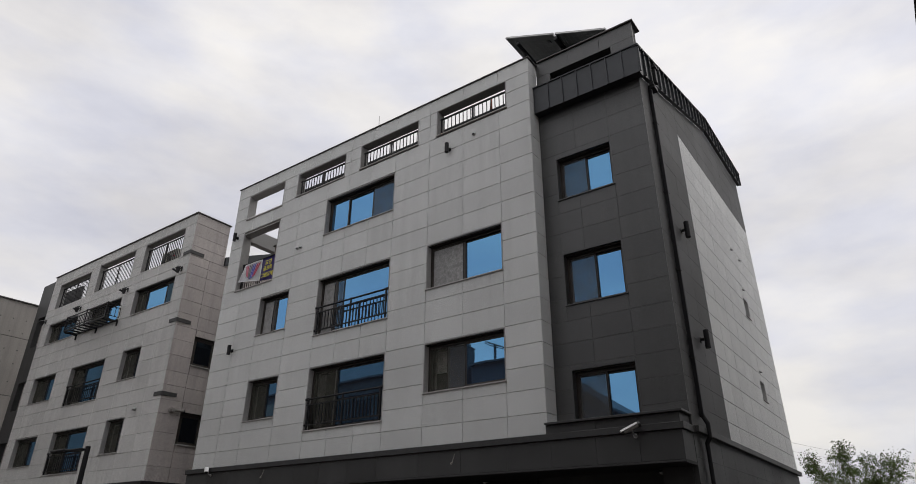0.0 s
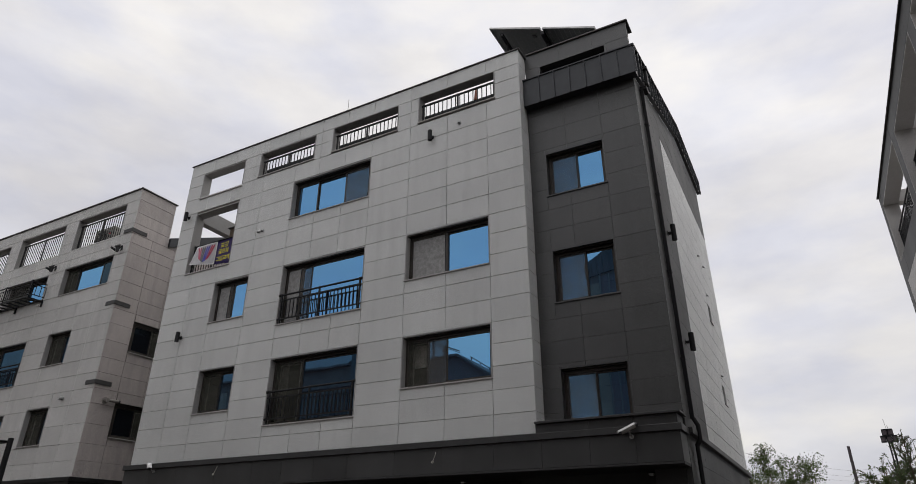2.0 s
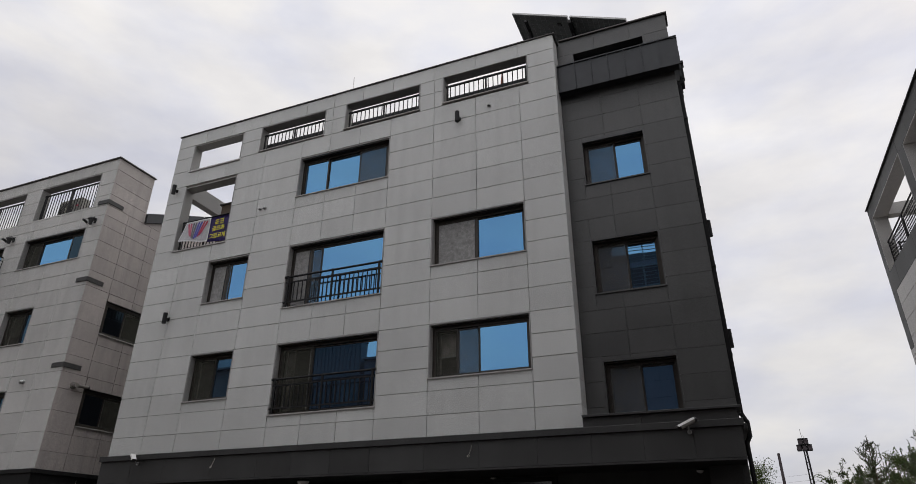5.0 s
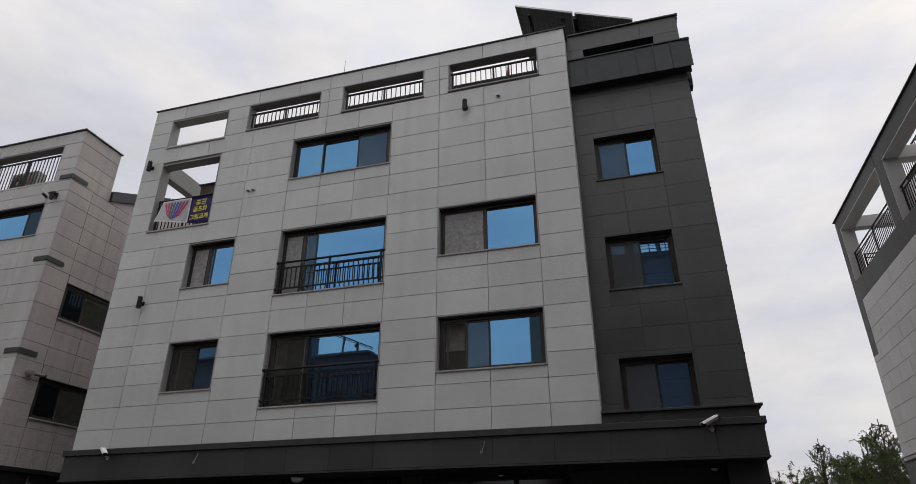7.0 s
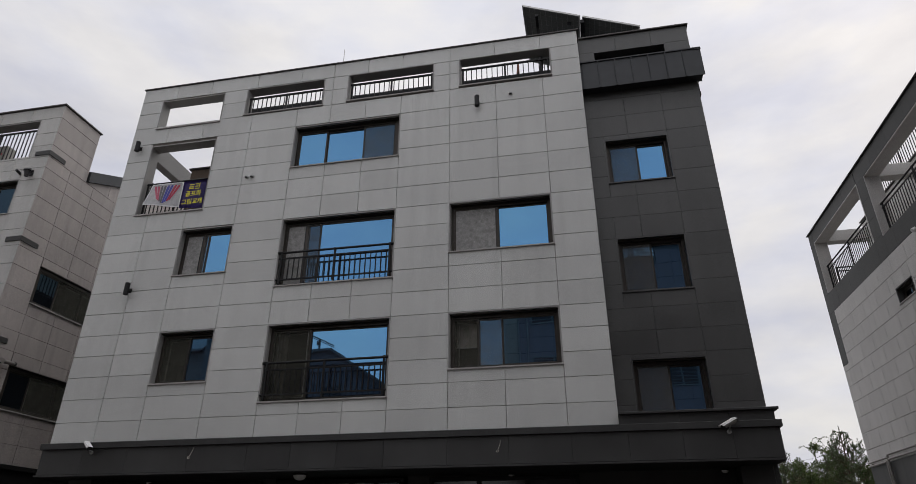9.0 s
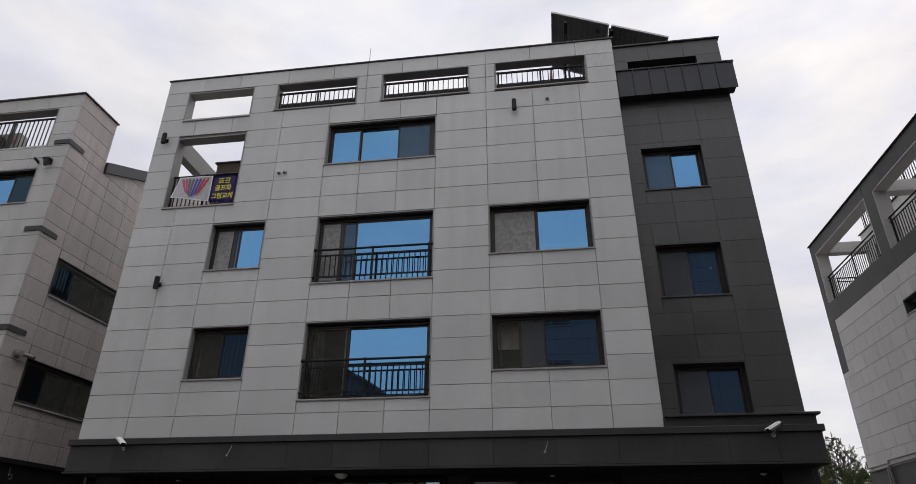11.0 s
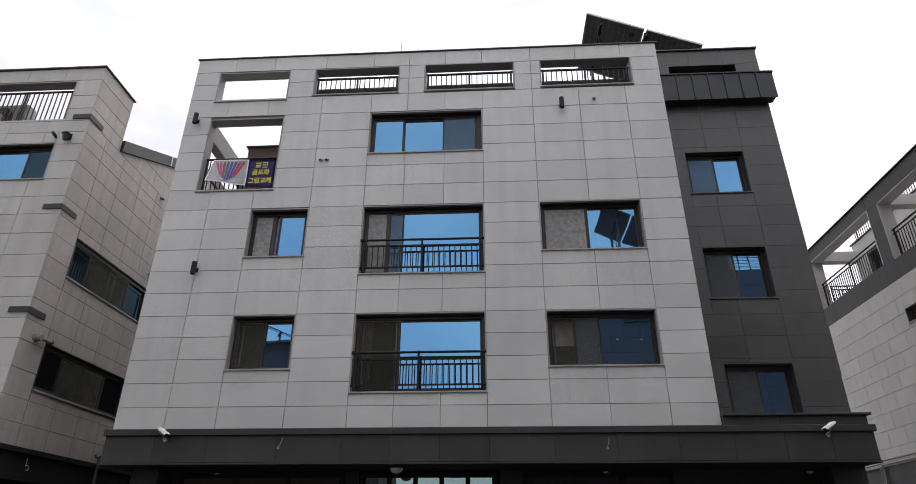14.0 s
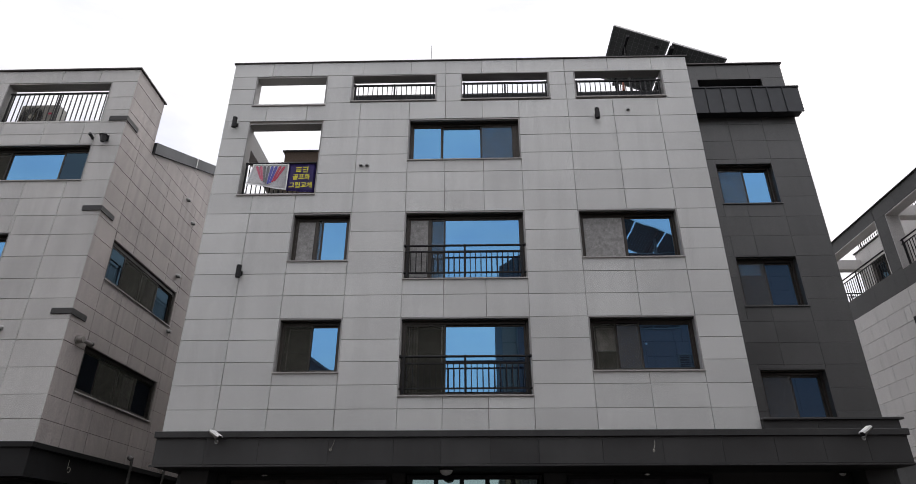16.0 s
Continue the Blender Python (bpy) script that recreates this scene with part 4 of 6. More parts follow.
t_wall = part("terrace_wall", wall_mesh(-23.6, -8.3, 10.29, 13.2, [(-22.75, -21.45, 10.32, 12.42), (-16.6, -14.9, 10.32, 12.42)], 0.02, 0.28), JOINT, right, "pale stone terrace wall", facing("west", 4.40))
clad(t_wall, facing("west", 4.40), [r for cell in grid_cells([-23.6 + 1.02 * i for i in range(16)], (10.29, 10.85, 11.4, 11.95, 12.5, 13.2)) for r in minus(cell, [(-22.75, -21.45, 10.32, 12.42), (-16.6, -14.9, 10.32, 12.42)])], GRANITE_PALE)
part("terrace_end_wall", boxes(((4.69, r_far - 0.65, 10.29), (14, r_far - 0.4, 13.18)), ((4.69, 8.31, 12.9), (14, r_far - 0.66, 13.1))), GRANITE_PALE, right)
part("coping", boxes(((4.34, 8.3, 13.202), (4.74, 23.64, 13.25)), bevel=0.006), COPING, right)
for u0, u1 in ((-22.75, -21.45), (-16.6, -14.9)):
    window(right, facing("west", 4.40), (u0, u1, 10.32, 12.42), ((0.5, "dull"), (0.5, "dull")))

end_rail = facing("front", r_far - 0.5)
railing(right, end_rail, RX + 0.5, 4.36, 10.3, 1.05, 0.9, 0.12, d=0.0, step=0.14)

# ---------------- buildings across the street, behind the camera ----------------
far_house = thing("house", (-27, -26, 0), "dark grey house with sloping roof and stair rail across the street", "building")
HY = -22.0


def house_top(x):
    """Roof profile of the house: a flat part, then a slope down towards +x."""
    return 16.2 if x < -26.9 else 16.2 - (x + 26.9) * 0.66


bm = bmesh.new()
prism(bm, [(-32.0, HY, 0), (-19.8, HY, 0), (-19.8, HY, house_top(-19.8)), (-26.9, HY, 16.2), (-32.0, HY, 16.2)], (0, -9.0, 0))
part("wall", bm, WALL_GREY, far_house, "dark grey wall")
bm = bmesh.new()
prism(bm, [(-32.05, HY + 0.4, 16.22), (-26.85, HY + 0.4, 16.22), (-19.2, HY + 0.4, house_top(-19.2) + 0.02), (-19.2, HY + 0.4, house_top(-19.2) + 0.2), (-26.8, HY + 0.4, 16.4), (-32.05, HY + 0.4, 16.4)], (0, -9.9, 0))
part("roof", bm, ROOF_DARK, far_house, "dark roof, flat and then sloping")
rail = part("stair_rail", tubes(((-30.3, HY + 0.2, 18.25), (-26.6, HY + 0.2, 16.62), 0.05), ((-30.3, HY + 0.2, 18.10), (-26.6, HY + 0.2, 16.47), 0.03), sides=8), STEEL_BLACK, far_house, "inclined black rail above the roof")
for x, top in ((-29.3, 17.78), (-28.0, 17.2)):
    part("post", boxes(((x - 0.07, HY + 0.13, 16.3), (x + 0.07, HY + 0.27, top))), STEEL_BLACK, rail)
back_rail = part("stair_rail", tubes(((-29.0, HY - 6.5, 17.96), (-25.8, HY - 6.5, 15.84), 0.045), ((-29.0, HY - 6.5, 17.66), (-25.8, HY - 6.5, 15.54), 0.03), sides=8), STEEL_BLACK, far_house, "inclined black rail behind the roof")
for i in range(4):
    x = -28.9 + i * 0.95
    part("post", boxes(((x - 0.04, HY - 6.54, house_top(x) + 0.1), (x + 0.04, HY - 6.46, 18.75 - (x + 30.2) * 0.6614))), STEEL_BLACK, back_rail)
part("lamp", boxes(((-28.22, HY + 0.15, 16.75), (-27.98, HY + 0.3, 17.05)), bevel=0.02), STEEL_BLACK, far_house)
for x, z in ((-30.6, 11.9), (-27.4, 11.9), (-24.2, 9.2), (-30.6, 8.6), (-27.4, 8.6)):
    w = part("window", boxes(((x, HY + 0.002, z), (x + 1.7, HY + 0.06, z + 1.4)), bevel=0.01), ALU_BROWN, far_house)
    part("pane", boxes(((x + 0.08, HY + 0.055, z + 0.08), (x + 1.62, HY + 0.066, z + 1.32))), DULL_PANE, w)

tower = thing("building", (-36, -26, 0), "tall building with dark ribbed metal siding across the street", "building")
part("wall", boxes(((-38.2, -22.9, 0), (-32.3, HY + 0.25, 18.1))), SEAM_METAL, tower)
part("coping", boxes(((-38.25, -22.95, 18.102), (-32.22, HY + 0.33, 18.2)), bevel=0.02), COPING, tower)
for i in range(14):
    part("rib", boxes(((-32.4 - i * 0.4 - 0.06, HY + 0.252, 0.1), (-32.4 - i * 0.4, HY + 0.31, 18.08))), SEAM_METAL, tower)

stone_house = thing("house", (-58, -26, 0), "dark brown stone house with a grey roof across the street", "building")
s_wall = part("wall", boxes(((-80.0, -31.0, 0), (-38.3, HY - 0.03, 16.8))), JOINT_DARK, stone_house, "dark rough stone wall")
clad(s_wall, Matrix.Translation((0, HY, 0)) @ pose(0, 0, 0, 0, 0, 180), [(38.3 + 1.1 * i + (0.5 if j % 2 else 0), 39.4 + 1.1 * i + (0.5 if j % 2 else 0), 8.0 + 0.5 * j, 8.5 + 0.5 * j) for i in range(22) for j in range(17)], DARK_BROWN_STONE)
bm = bmesh.new()
prism(bm, [(-80.0, HY + 0.5, 16.82), (-80.0, HY + 0.5, 17.0), (-80.0, -27.5, 21.6), (-80.0, -31.0, 21.6), (-80.0, -31.0, 16.82)], (41.6, 0, 0))
part("roof", bm, ROOF_DARK, stone_house, "grey sloping roof")
for x in (-46.0, -52.0):
    w = part("window", boxes(((x, HY + 0.005, 13.2), (x + 1.7, HY + 0.06, 14.6)), bevel=0.01), ALU_BROWN, stone_house)
    part("pane", boxes(((x + 0.08, HY + 0.055, 13.28), (x + 1.62, HY + 0.066, 14.52))), DULL_PANE, w)

opposite = thing("apartment_building", (-1.5, -12, 0), "grey stone apartment building across the street with solar panels", "building")
OW = -7.0
OX, O_TOP = -10.9, 16.9
O_OPEN = ((-8.1, -5.45), (-5.05, -2.4), (2.5, 4.45))
o_front = part("wall", boxes(((OX, -17.0, 0), (8.0, OW - 0.03, 15.6)), ((-5.45, OW - 0.3, 15.6), (-5.05, OW - 0.03, O_TOP)), ((-2.4, OW - 0.3, 15.6), (2.5, OW - 0.03, O_TOP)), ((4.45, OW - 0.3, 15.6), (8.0, OW - 0.03, O_TOP)),
                             ((-8.1, OW - 0.3, 15.6), (-5.45, OW - 0.03, 15.78)), ((-5.05, OW - 0.3, 15.6), (-2.4, OW - 0.03, 15.78)), ((2.5, OW - 0.3, 15.6), (4.45, OW - 0.03, 15.9)),
                             ((OX, -17.0, 15.6), (OX + 0.3, OW - 0.31, 16.1)), ((7.7, -17.0, 15.6), (8.0, OW - 0.31, O_TOP))), JOINT_DARK, opposite, "grey stone panel wall")
part("roof_room", boxes(((-9.4, -11.0, 15.6), (-2.1, -8.2, 16.8))), SEAM_METAL, opposite, "dark metal room behind the roof railing")


def o_edge(x):
    """Height of the metal roof edge, which slopes at the corner."""
    return min(16.2 + (x - OX) * 0.6, O_TOP)


o_seam = bmesh.new()
prism(o_seam, [(OX - 0.06, OW + 0.04, 15.35), (-8.1, OW + 0.04, 15.75), (-8.1, OW + 0.04, O_TOP), (-9.73, OW + 0.04, O_TOP), (OX - 0.06, OW + 0.04, 16.17)], (0, -0.34, 0))
o_roof = part("roof_edge", o_seam, SEAM_METAL, opposite, "black standing-seam metal roof edge")
for i in range(9):
    x = OX - 0.03 + i * 0.345
    part("seam", boxes(((x - 0.02, OW + 0.042, 15.37 + (x - OX) * 0.14), (x + 0.02, OW + 0.09, o_edge(x) - 0.01))), SEAM_METAL, o_roof)
part("coping", boxes(((-9.7, OW - 0.34, O_TOP + 0.002), (8.05, OW + 0.08, O_TOP + 0.06)), bevel=0.01), COPING, opposite)
O_WIN = [(-4.05, -1.19, 12.36, 13.70), (-2.8, -1.15, 9.0, 10.05), (-1.55, -0.3, 10.15, 10.95), (-9.4, -7.2, 12.4, 13.7), (-9.4, -7.2, 9.3, 10.6), (-7.2, -5.6, 14.3, 15.5)]
for a, b in O_OPEN:
    for k in range(5):
        part("guard_bar", boxes(((a, OW - 0.2, 15.92 + 0.2 * k), (b, OW - 0.16, 15.95 + 0.2 * k))), RISER, opposite)
    for k in range(4):
        x = a + 0.04 + (b - a - 0.08) * k / 3
        part("guard_post", boxes(((x - 0.025, OW - 0.21, 15.6), (x + 0.025, OW - 0.15, O_TOP - 0.02))), RISER, opposite)
O_FRONT = Matrix.Translation((0, OW, 0)) @ pose(0, 0, 0, 0, 0, 180)
ox = [-8.0 + 1.6 * i for i in range(12)] + [10.9]
oz = [0.05 + 0.83 * i for i in range(21)]
o_holes = [(-w[1], -w[0], w[2], w[3]) for w in O_WIN] + [(10.1, 10.9, 0.0, 17.0), (8.1, 10.9, 15.35, 17.0)] + [(-b, -a, 15.78, 17.0) for a, b in O_OPEN]
clad(o_front, O_FRONT, [r for cell in grid_cells(ox, oz) for r in minus(cell, o_holes)], OPPOSITE_STONE)
clad(o_front, O_FRONT, grid_cells((10.1, 10.9), [z for z in oz if z < 15.4]), BROWN_STONE)
for a, b, c, d in O_WIN:
    ow = part("window", boxes(((a, OW - 0.02, c), (b, OW + 0.03, c + 0.07)), ((a, OW - 0.02, d - 0.07), (b, OW + 0.03, d)), ((a, OW - 0.02, c + 0.07), (a + 0.07, OW + 0.03, d - 0.07)), ((b - 0.07, OW - 0.02, c + 0.07), (b, OW + 0.03, d - 0.07)), (((a + b) / 2 - 0.04, OW - 0.02, c + 0.07), ((a + b) / 2 + 0.04, OW + 0.03, d - 0.07)), bevel=0.006), RISER, opposite)
    part("pane", boxes(((a + 0.05, OW - 0.028, c + 0.05), (b - 0.05, OW - 0.021, d - 0.05))), DULL_PANE, ow)
    for k in range(5):
        z = c + 0.07 + (d - c - 0.14) * (k + 0.5) / 5
        part("guard_bar", boxes(((a + 0.07, OW + 0.04, z - 0.012), (b - 0.07, OW + 0.06, z + 0.012))), RISER, ow)
for x in (-10.08, -9.6):
    part("downpipe", tubes(((x, OW + 0.08, 0.2), (x, OW + 0.08, 15.4), 0.05)), RISER, opposite)
for x, z in ((-4.43, 11.55), (-3.2, 11.55), (0.67, 15.72), (1.17, 15.72)):
    o_cam = thing("security_camera", (x, OW, z), "small white dome camera on the stone wall across the street", "security camera", "security cameras")
    part("housing", tubes(((x, OW, z), (x, OW + 0.16, z - 0.05), 0.05), sides=14), PLASTIC_WHITE, o_cam)


# plain walls added out of view: they shade the lower fronts and darken reflections
for x0, x1, top in ((-110.0, -40.0, 12.0), (-39.9, -19.6, 6.4), (8.1, 45.0, 6.4)):
    tagged(part("street_wall", boxes(((x0, -9.3, 0), (x1, -9.0, top)), bevel=0.02), BROWN_STONE), "plain dark wall added out of view to shade the facing fronts", "wall", kind="structure")
# unseen wall added at the rear of the gap to keep light out
tagged(part("yard_wall", boxes(((LX + 0.05, 22.4, 0), (-19.25, 22.7, 9.2)), bevel=0.02), BROWN_STONE), "unseen plain wall added to shade the gap between two buildings", "wall", kind="structure")


# ---------------- solar panels on the roof ----------------
array = thing("solar_array", (-6, 14.5, 14), "two tilted solar panels on a dark steel rack", "solar array")


def solar_panel(ax, az, bx, bz, y0, y1, lip=0.03):
    """A panel whose edge runs from (ax, az) down to (bx, bz); we look at its back: cells with pale gaps, a metal frame and a junction box."""
    run = math.hypot(bx - ax, bz - az)
    m = Matrix.Translation((ax, y0, az)) @ pose(0, 0, 0, 0, math.degrees(math.atan2(az - bz, bx - ax)), 0)
    w, dep = run - 0.03, y1 - y0
    s = part("solar_panel", boxes(((0, 0, -0.04), (w, lip, 0.015)), ((0, dep - lip, -0.04), (w, dep, 0.015)), ((0, lip, -0.04), (lip, dep - lip, 0.015)), ((w - lip, lip, -0.04), (w, dep - lip, 0.015))), GALVANISED, array, "aluminium-framed solar panel seen from its back", m)
    part("backing", boxes(((lip - 0.005, lip - 0.005, -0.012), (w - lip + 0.005, dep - lip + 0.005, 0.0))), SOLAR_GRID, s, "pale back sheet", m)
    nx, ny = 10, 12
    bm = bmesh.new()
    for i in range(nx):
        for j in range(ny):
            x, y = 0.05 + i * (w - 0.1) / nx, 0.05 + j * (dep - 0.1) / ny
            box(bm, (x + 0.006, y + 0.006, -0.016), (x + (w - 0.1) / nx - 0.006, y + (dep - 0.1) / ny - 0.006, -0.0121))
    part("cell_field", bm, SOLAR_BACK, s, "dark solar cells", m)
    part("junction_box", boxes(((w * 0.78, 0.32, -0.05), (w * 0.78 + 0.13, 0.44, -0.0165)), bevel=0.008), PLASTIC_BLACK, s, "", m)
    return s


solar_panel(-7.80, 16.67, -6.08, 15.90, 13.2, 15.7)
solar_panel(-6.04, 15.88, -4.43, 15.17, 13.2, 15.7)
far_array = thing("solar_array", (-3, -8.3, 16), "three tilted solar panels on a braced rack across the street", "solar array")
array, near_array = far_array, array
solar_panel(-4.50, 19.55, -2.92, 18.82, -10.0, -6.5, lip=0.012)
solar_panel(-2.88, 18.80, -1.30, 18.08, -10.0, -6.5, lip=0.012)
solar_panel(-1.26, 18.06, 0.32, 17.34, -10.0, -6.5, lip=0.012)
for x, z in ((-3.6, 18.98), (-1.7, 18.10)):
    for y in (-9.4, -7.35):
        part("leg", boxes(((x - 0.06, y - 0.06, 15.8), (x + 0.06, y + 0.06, z))), RISER, far_array)
    part("purlin", boxes(((x - 0.05, -9.9, z), (x + 0.05, -6.6, z + 0.09))), STEEL_BLACK, far_array)
for a, b in (((-3.6, -9.4, 16.3), (-1.7, -9.4, 17.9)), ((-3.6, -9.4, 18.7), (-1.7, -9.4, 16.3)), ((-3.6, -9.4, 16.3), (-3.6, -7.35, 18.5)), ((-1.7, -9.4, 16.3), (-1.7, -7.35, 17.7))):
    part("brace", tubes((a, b, 0.025), sides=8), GALVANISED, far_array)
part("ballast", boxes(((-5.2, -9.6, 15.8), (-4.1, -8.8, 17.0)), bevel=0.02), CONCRETE, far_array)
array = near_array
rack = array
part("purlin", boxes(((-6.12, 13.25, 15.66), (-6.00, 15.6, 15.80)), bevel=0.008), STEEL_BLACK, rack)
for x, z in ((-7.4, 16.35), (-4.75, 15.12)):
    part("purlin", boxes(((x - 0.04, 13.25, z - 0.16), (x + 0.04, 15.6, z - 0.07))), STEEL_BLACK, rack)
for x, z in ((-7.4, 16.2), (-6.06, 15.66), (-4.75, 14.98)):
    for y in (13.7, 15.3):
        foot = 12.9 + (y - 12.55) * 0.3145
        part("leg", boxes(((x - 0.03, y - 0.03, foot), (x + 0.03, y + 0.03, z))), STEEL_BLACK, rack)


# ---------------- small things on the walls ----------------
def security_camera(at, turn, name_label, group="", scale=1.0, aim=-62):
    """A bullet camera with a sunshield on a wall bracket; local -y looks away from the wall."""
    m = pose(*at, 0, 0, turn) @ Matrix.Scale(scale, 4)
    c = thing("security_camera", at, name_label, "security camera", group)
    tilt = m @ pose(0, -0.22, 0.10, 26, 0, aim)
    bm = bmesh.new()
    tube(bm, (0, -0.20, 0), (0, 0.16, 0), 0.055, sides=16)
    part("housing", bm, PIPE_GREY, c, "grey round housing", tilt)
    bm = bmesh.new()
    tube(bm, (0, -0.215, 0), (0, -0.198, 0), 0.056, sides=16)
    part("lens_face", bm, PLASTIC_BLACK, c, "black lens face", tilt)
    bm = bmesh.new()
    tube(bm, (0, 0.162, 0), (0, 0.22, 0), 0.060, 0.052, sides=16)
    part("end_cap", bm, PLASTIC_BLACK, c, "black end cap", tilt)
    bm = bmesh.new()
    prism(bm, [(-0.075, -0.26, 0.02), (-0.06, -0.26, 0.062), (0.06, -0.26, 0.062), (0.075, -0.26, 0.02), (0.068, -0.26, 0.02), (0.055, -0.26, 0.056), (-0.055, -0.26, 0.056), (-0.068, -0.26, 0.02)], (0, 0.42, 0))
    part("sunshield", bm, PLASTIC_WHITE, c, "white sunshield", tilt)
    part("arm", tubes(((0, 0.0, -0.05), (0, -0.10, -0.02), 0.018), ((0, -0.10, -0.02), (0, -0.20, 0.06), 0.018)), GALVANISED, c, "", m)
    bm = bmesh.new()
    tube(bm, (0, 0.0, -0.05), (0, -0.025, -0.05), 0.05, sides=16)
    part("wall_plate", bm, GALVANISED, c, "", m)
    return c


security_camera((-17.92, 11.72, 3.55), 0, "white bullet security camera on the dark granite band", "security cameras", 0.85, 58)
security_camera((-4.36, 11.72, 3.57), 0, "white bullet security camera on the dark granite band", "security cameras", 0.85)


def wall_lamp(at, turn, label, up=0.34, group="cylinder wall lamps"):
    """A black up-and-down cylinder lamp on a short arm."""
    m = pose(*at, 0, 0, turn)
    w = thing("wall_lamp", at, label, "wall lamp", group)
    bm = bmesh.new()
    tube(bm, (0, -0.14, -up / 2), (0, -0.14, up / 2), 0.062, sides=20)
    part("shade", bm, STEEL_BLACK, w, "black metal cylinder", m)
    part("bracket", boxes(((-0.03, -0.10, -0.03), (0.03, -0.012, 0.03)), ((-0.05, -0.012, -0.06), (0.05, 0.0, 0.06)), bevel=0.004), STEEL_BLACK, w, "", m)
    return w


for x, z in ((-18.07, 7.47), (-18.87, 11.90), (-9.04, 12.01)):
    wall_lamp((x, Y0, z), 0, "black cylinder wall lamp on light granite", 0.31)
for y, z in ((13.95, 8.60), (14.05, 5.86)):
    wall_lamp((XE, y, z), 90, "black cylinder wall lamp on the dark side wall", 0.42)


def vent_cap(at, turn, label, r=0.06, metal=None, out=0.08):
    m = pose(*at, 0, 0, turn)
    v = thing("vent_cap", at, label, "vent", "wall vents")
    bm = bmesh.new()
    tube(bm, (0, 0, 0), (0, -0.012, 0), r * 1.25, sides=18)
    tube(bm, (0, -0.012, 0), (0, -out, -0.01), r, r * 0.9, sides=18)
    bmesh.ops.create_uvsphere(bm, u_segments=14, v_segments=8, radius=r * 0.9, matrix=Matrix.Translation((0, -out, -0.01)))
    part("hood", bm, metal or GALVANISED, v, "domed steel hood", m, smooth=True)
    part("mouth", boxes(((-r * 0.7, -out - 0.04, -r * 1.05), (r * 0.7, -0.025, -r * 0.75))), PLASTIC_BLACK, v, "", m)
    return v


for x, z in ((-15.34, 10.54), (-15.18, 10.54), (-8.17, 12.22)):
    vent_cap((x, Y0, z), 0, "small steel vent cap on light granite", 0.045, GALVANISED, 0.04)
for y, z in ((19.46, 10.19), (20.46, 10.17), (20.11, 9.02), (20.15, 6.38)):
    vent_cap((XE, y, z), 90, "small dull vent cap on the granite side wall", 0.035, GALVANISED, 0.03)
for y, z in ((16.03, 12.01), (16.66, 11.46), (16.4, 9.4), (16.55, 7.6)):
    vent_cap((LX, y, z), 90, "round steel vent cap on weathered granite", 0.06)
vent_cap((-23.55, Y0, 6.14), 0, "round steel vent cap on light granite")

# round plaster discs and a thick pipe end on the neighbour's side wall
elbow = thing("pipe_elbow", (LX, 12.4, 6.05), "grey plastic pipe elbow leaving the wall", "pipe")
part("pipe", tubes(((LX, 12.36, 6.0), (LX + 0.16, 12.36, 6.0), 0.075), ((LX + 0.10, 12.36, 6.0), (LX + 0.10, 12.78, 6.02), 0.05), sides=16), PIPE_GREY, elbow)
part("mouth", tubes(((LX + 0.10, 12.78, 6.02), (LX + 0.10, 12.83, 6.022), 0.056), sides=16), PLASTIC_BLACK, elbow)
part("rosette", tubes(((LX, 12.36, 6.0), (LX + 0.02, 12.36, 6.0), 0.11), sides=20), PIPE_GREY, elbow)


def loose_wire(at, label):
    """Cut cable ends hanging out of the band."""
    c = bpy.data.curves.new("wire", "CURVE")
    c.dimensions, c.bevel_depth, c.bevel_resolution = "3D", 0.005, 1
    rr = random.Random(int(abs(at[0]) * 100))
    sp = c.splines.new("POLY")
    pts = [(0, 0, 0.14), (-0.004, -0.02, 0.07), (-0.03, -0.03, 0.0), (-0.05, -0.03, -0.045)]
    pts += [(-0.05 + 0.022 * math.cos(k * 1.3 + 0.5) + rr.uniform(-0.008, 0.008), -0.035 - 0.003 * k, -0.07 + 0.026 * math.sin(k * 1.3 + 0.5)) for k in range(9)]
    sp.points.add(len(pts) - 1)
    for q, p in zip(sp.points, pts):
        q.co = (*p, 1)
    c.materials.append(PLASTIC_CREAM)
    ob = new("loose_wire", c)
    ob.matrix_basis = pose(*at)
    return tagged(ob, label, "wire", "loose wires")


loose_wire((-15.41, 11.715, 3.40), "loose pale wire with a curled end on the dark band")
loose_wire((-8.68, 11.715, 3.36), "loose pale wire with a curled end on the dark band")

# downpipe on the side wall
pipe = thing("downpipe", (XE + 0.07, 12.9, 0), "black metal rainwater downpipe on the side wall", "downpipe")
part("hopper", boxes(((XF + 0.002, 13.10, 12.55), (XF + 0.09, 13.24, 13.02)), ((XF + 0.002, 13.06, 13.02), (XF + 0.12, 13.28, 13.12)), ((XE + 0.012, 12.94, 12.28), (XF + 0.06, 13.20, 12.40)), bevel=0.01), STEEL_BLACK, pipe)
part("pipe", boxes(((XE + 0.012, 12.94, 3.98), (XE + 0.10, 13.03, 12.28)), bevel=0.01), STEEL_BLACK, pipe)
part("offset_bend", tubes(((XE + 0.056, 12.985, 4.02), (XE + 0.14, 12.985, 3.84), 0.045), ((XE + 0.14, 12.985, 3.86), (XE + 0.14, 12.985, 3.56), 0.045), ((XE + 0.14, 12.985, 3.58), (XE + 0.07, 12.985, 3.46), 0.045), sides=12), STEEL_BLACK, pipe)
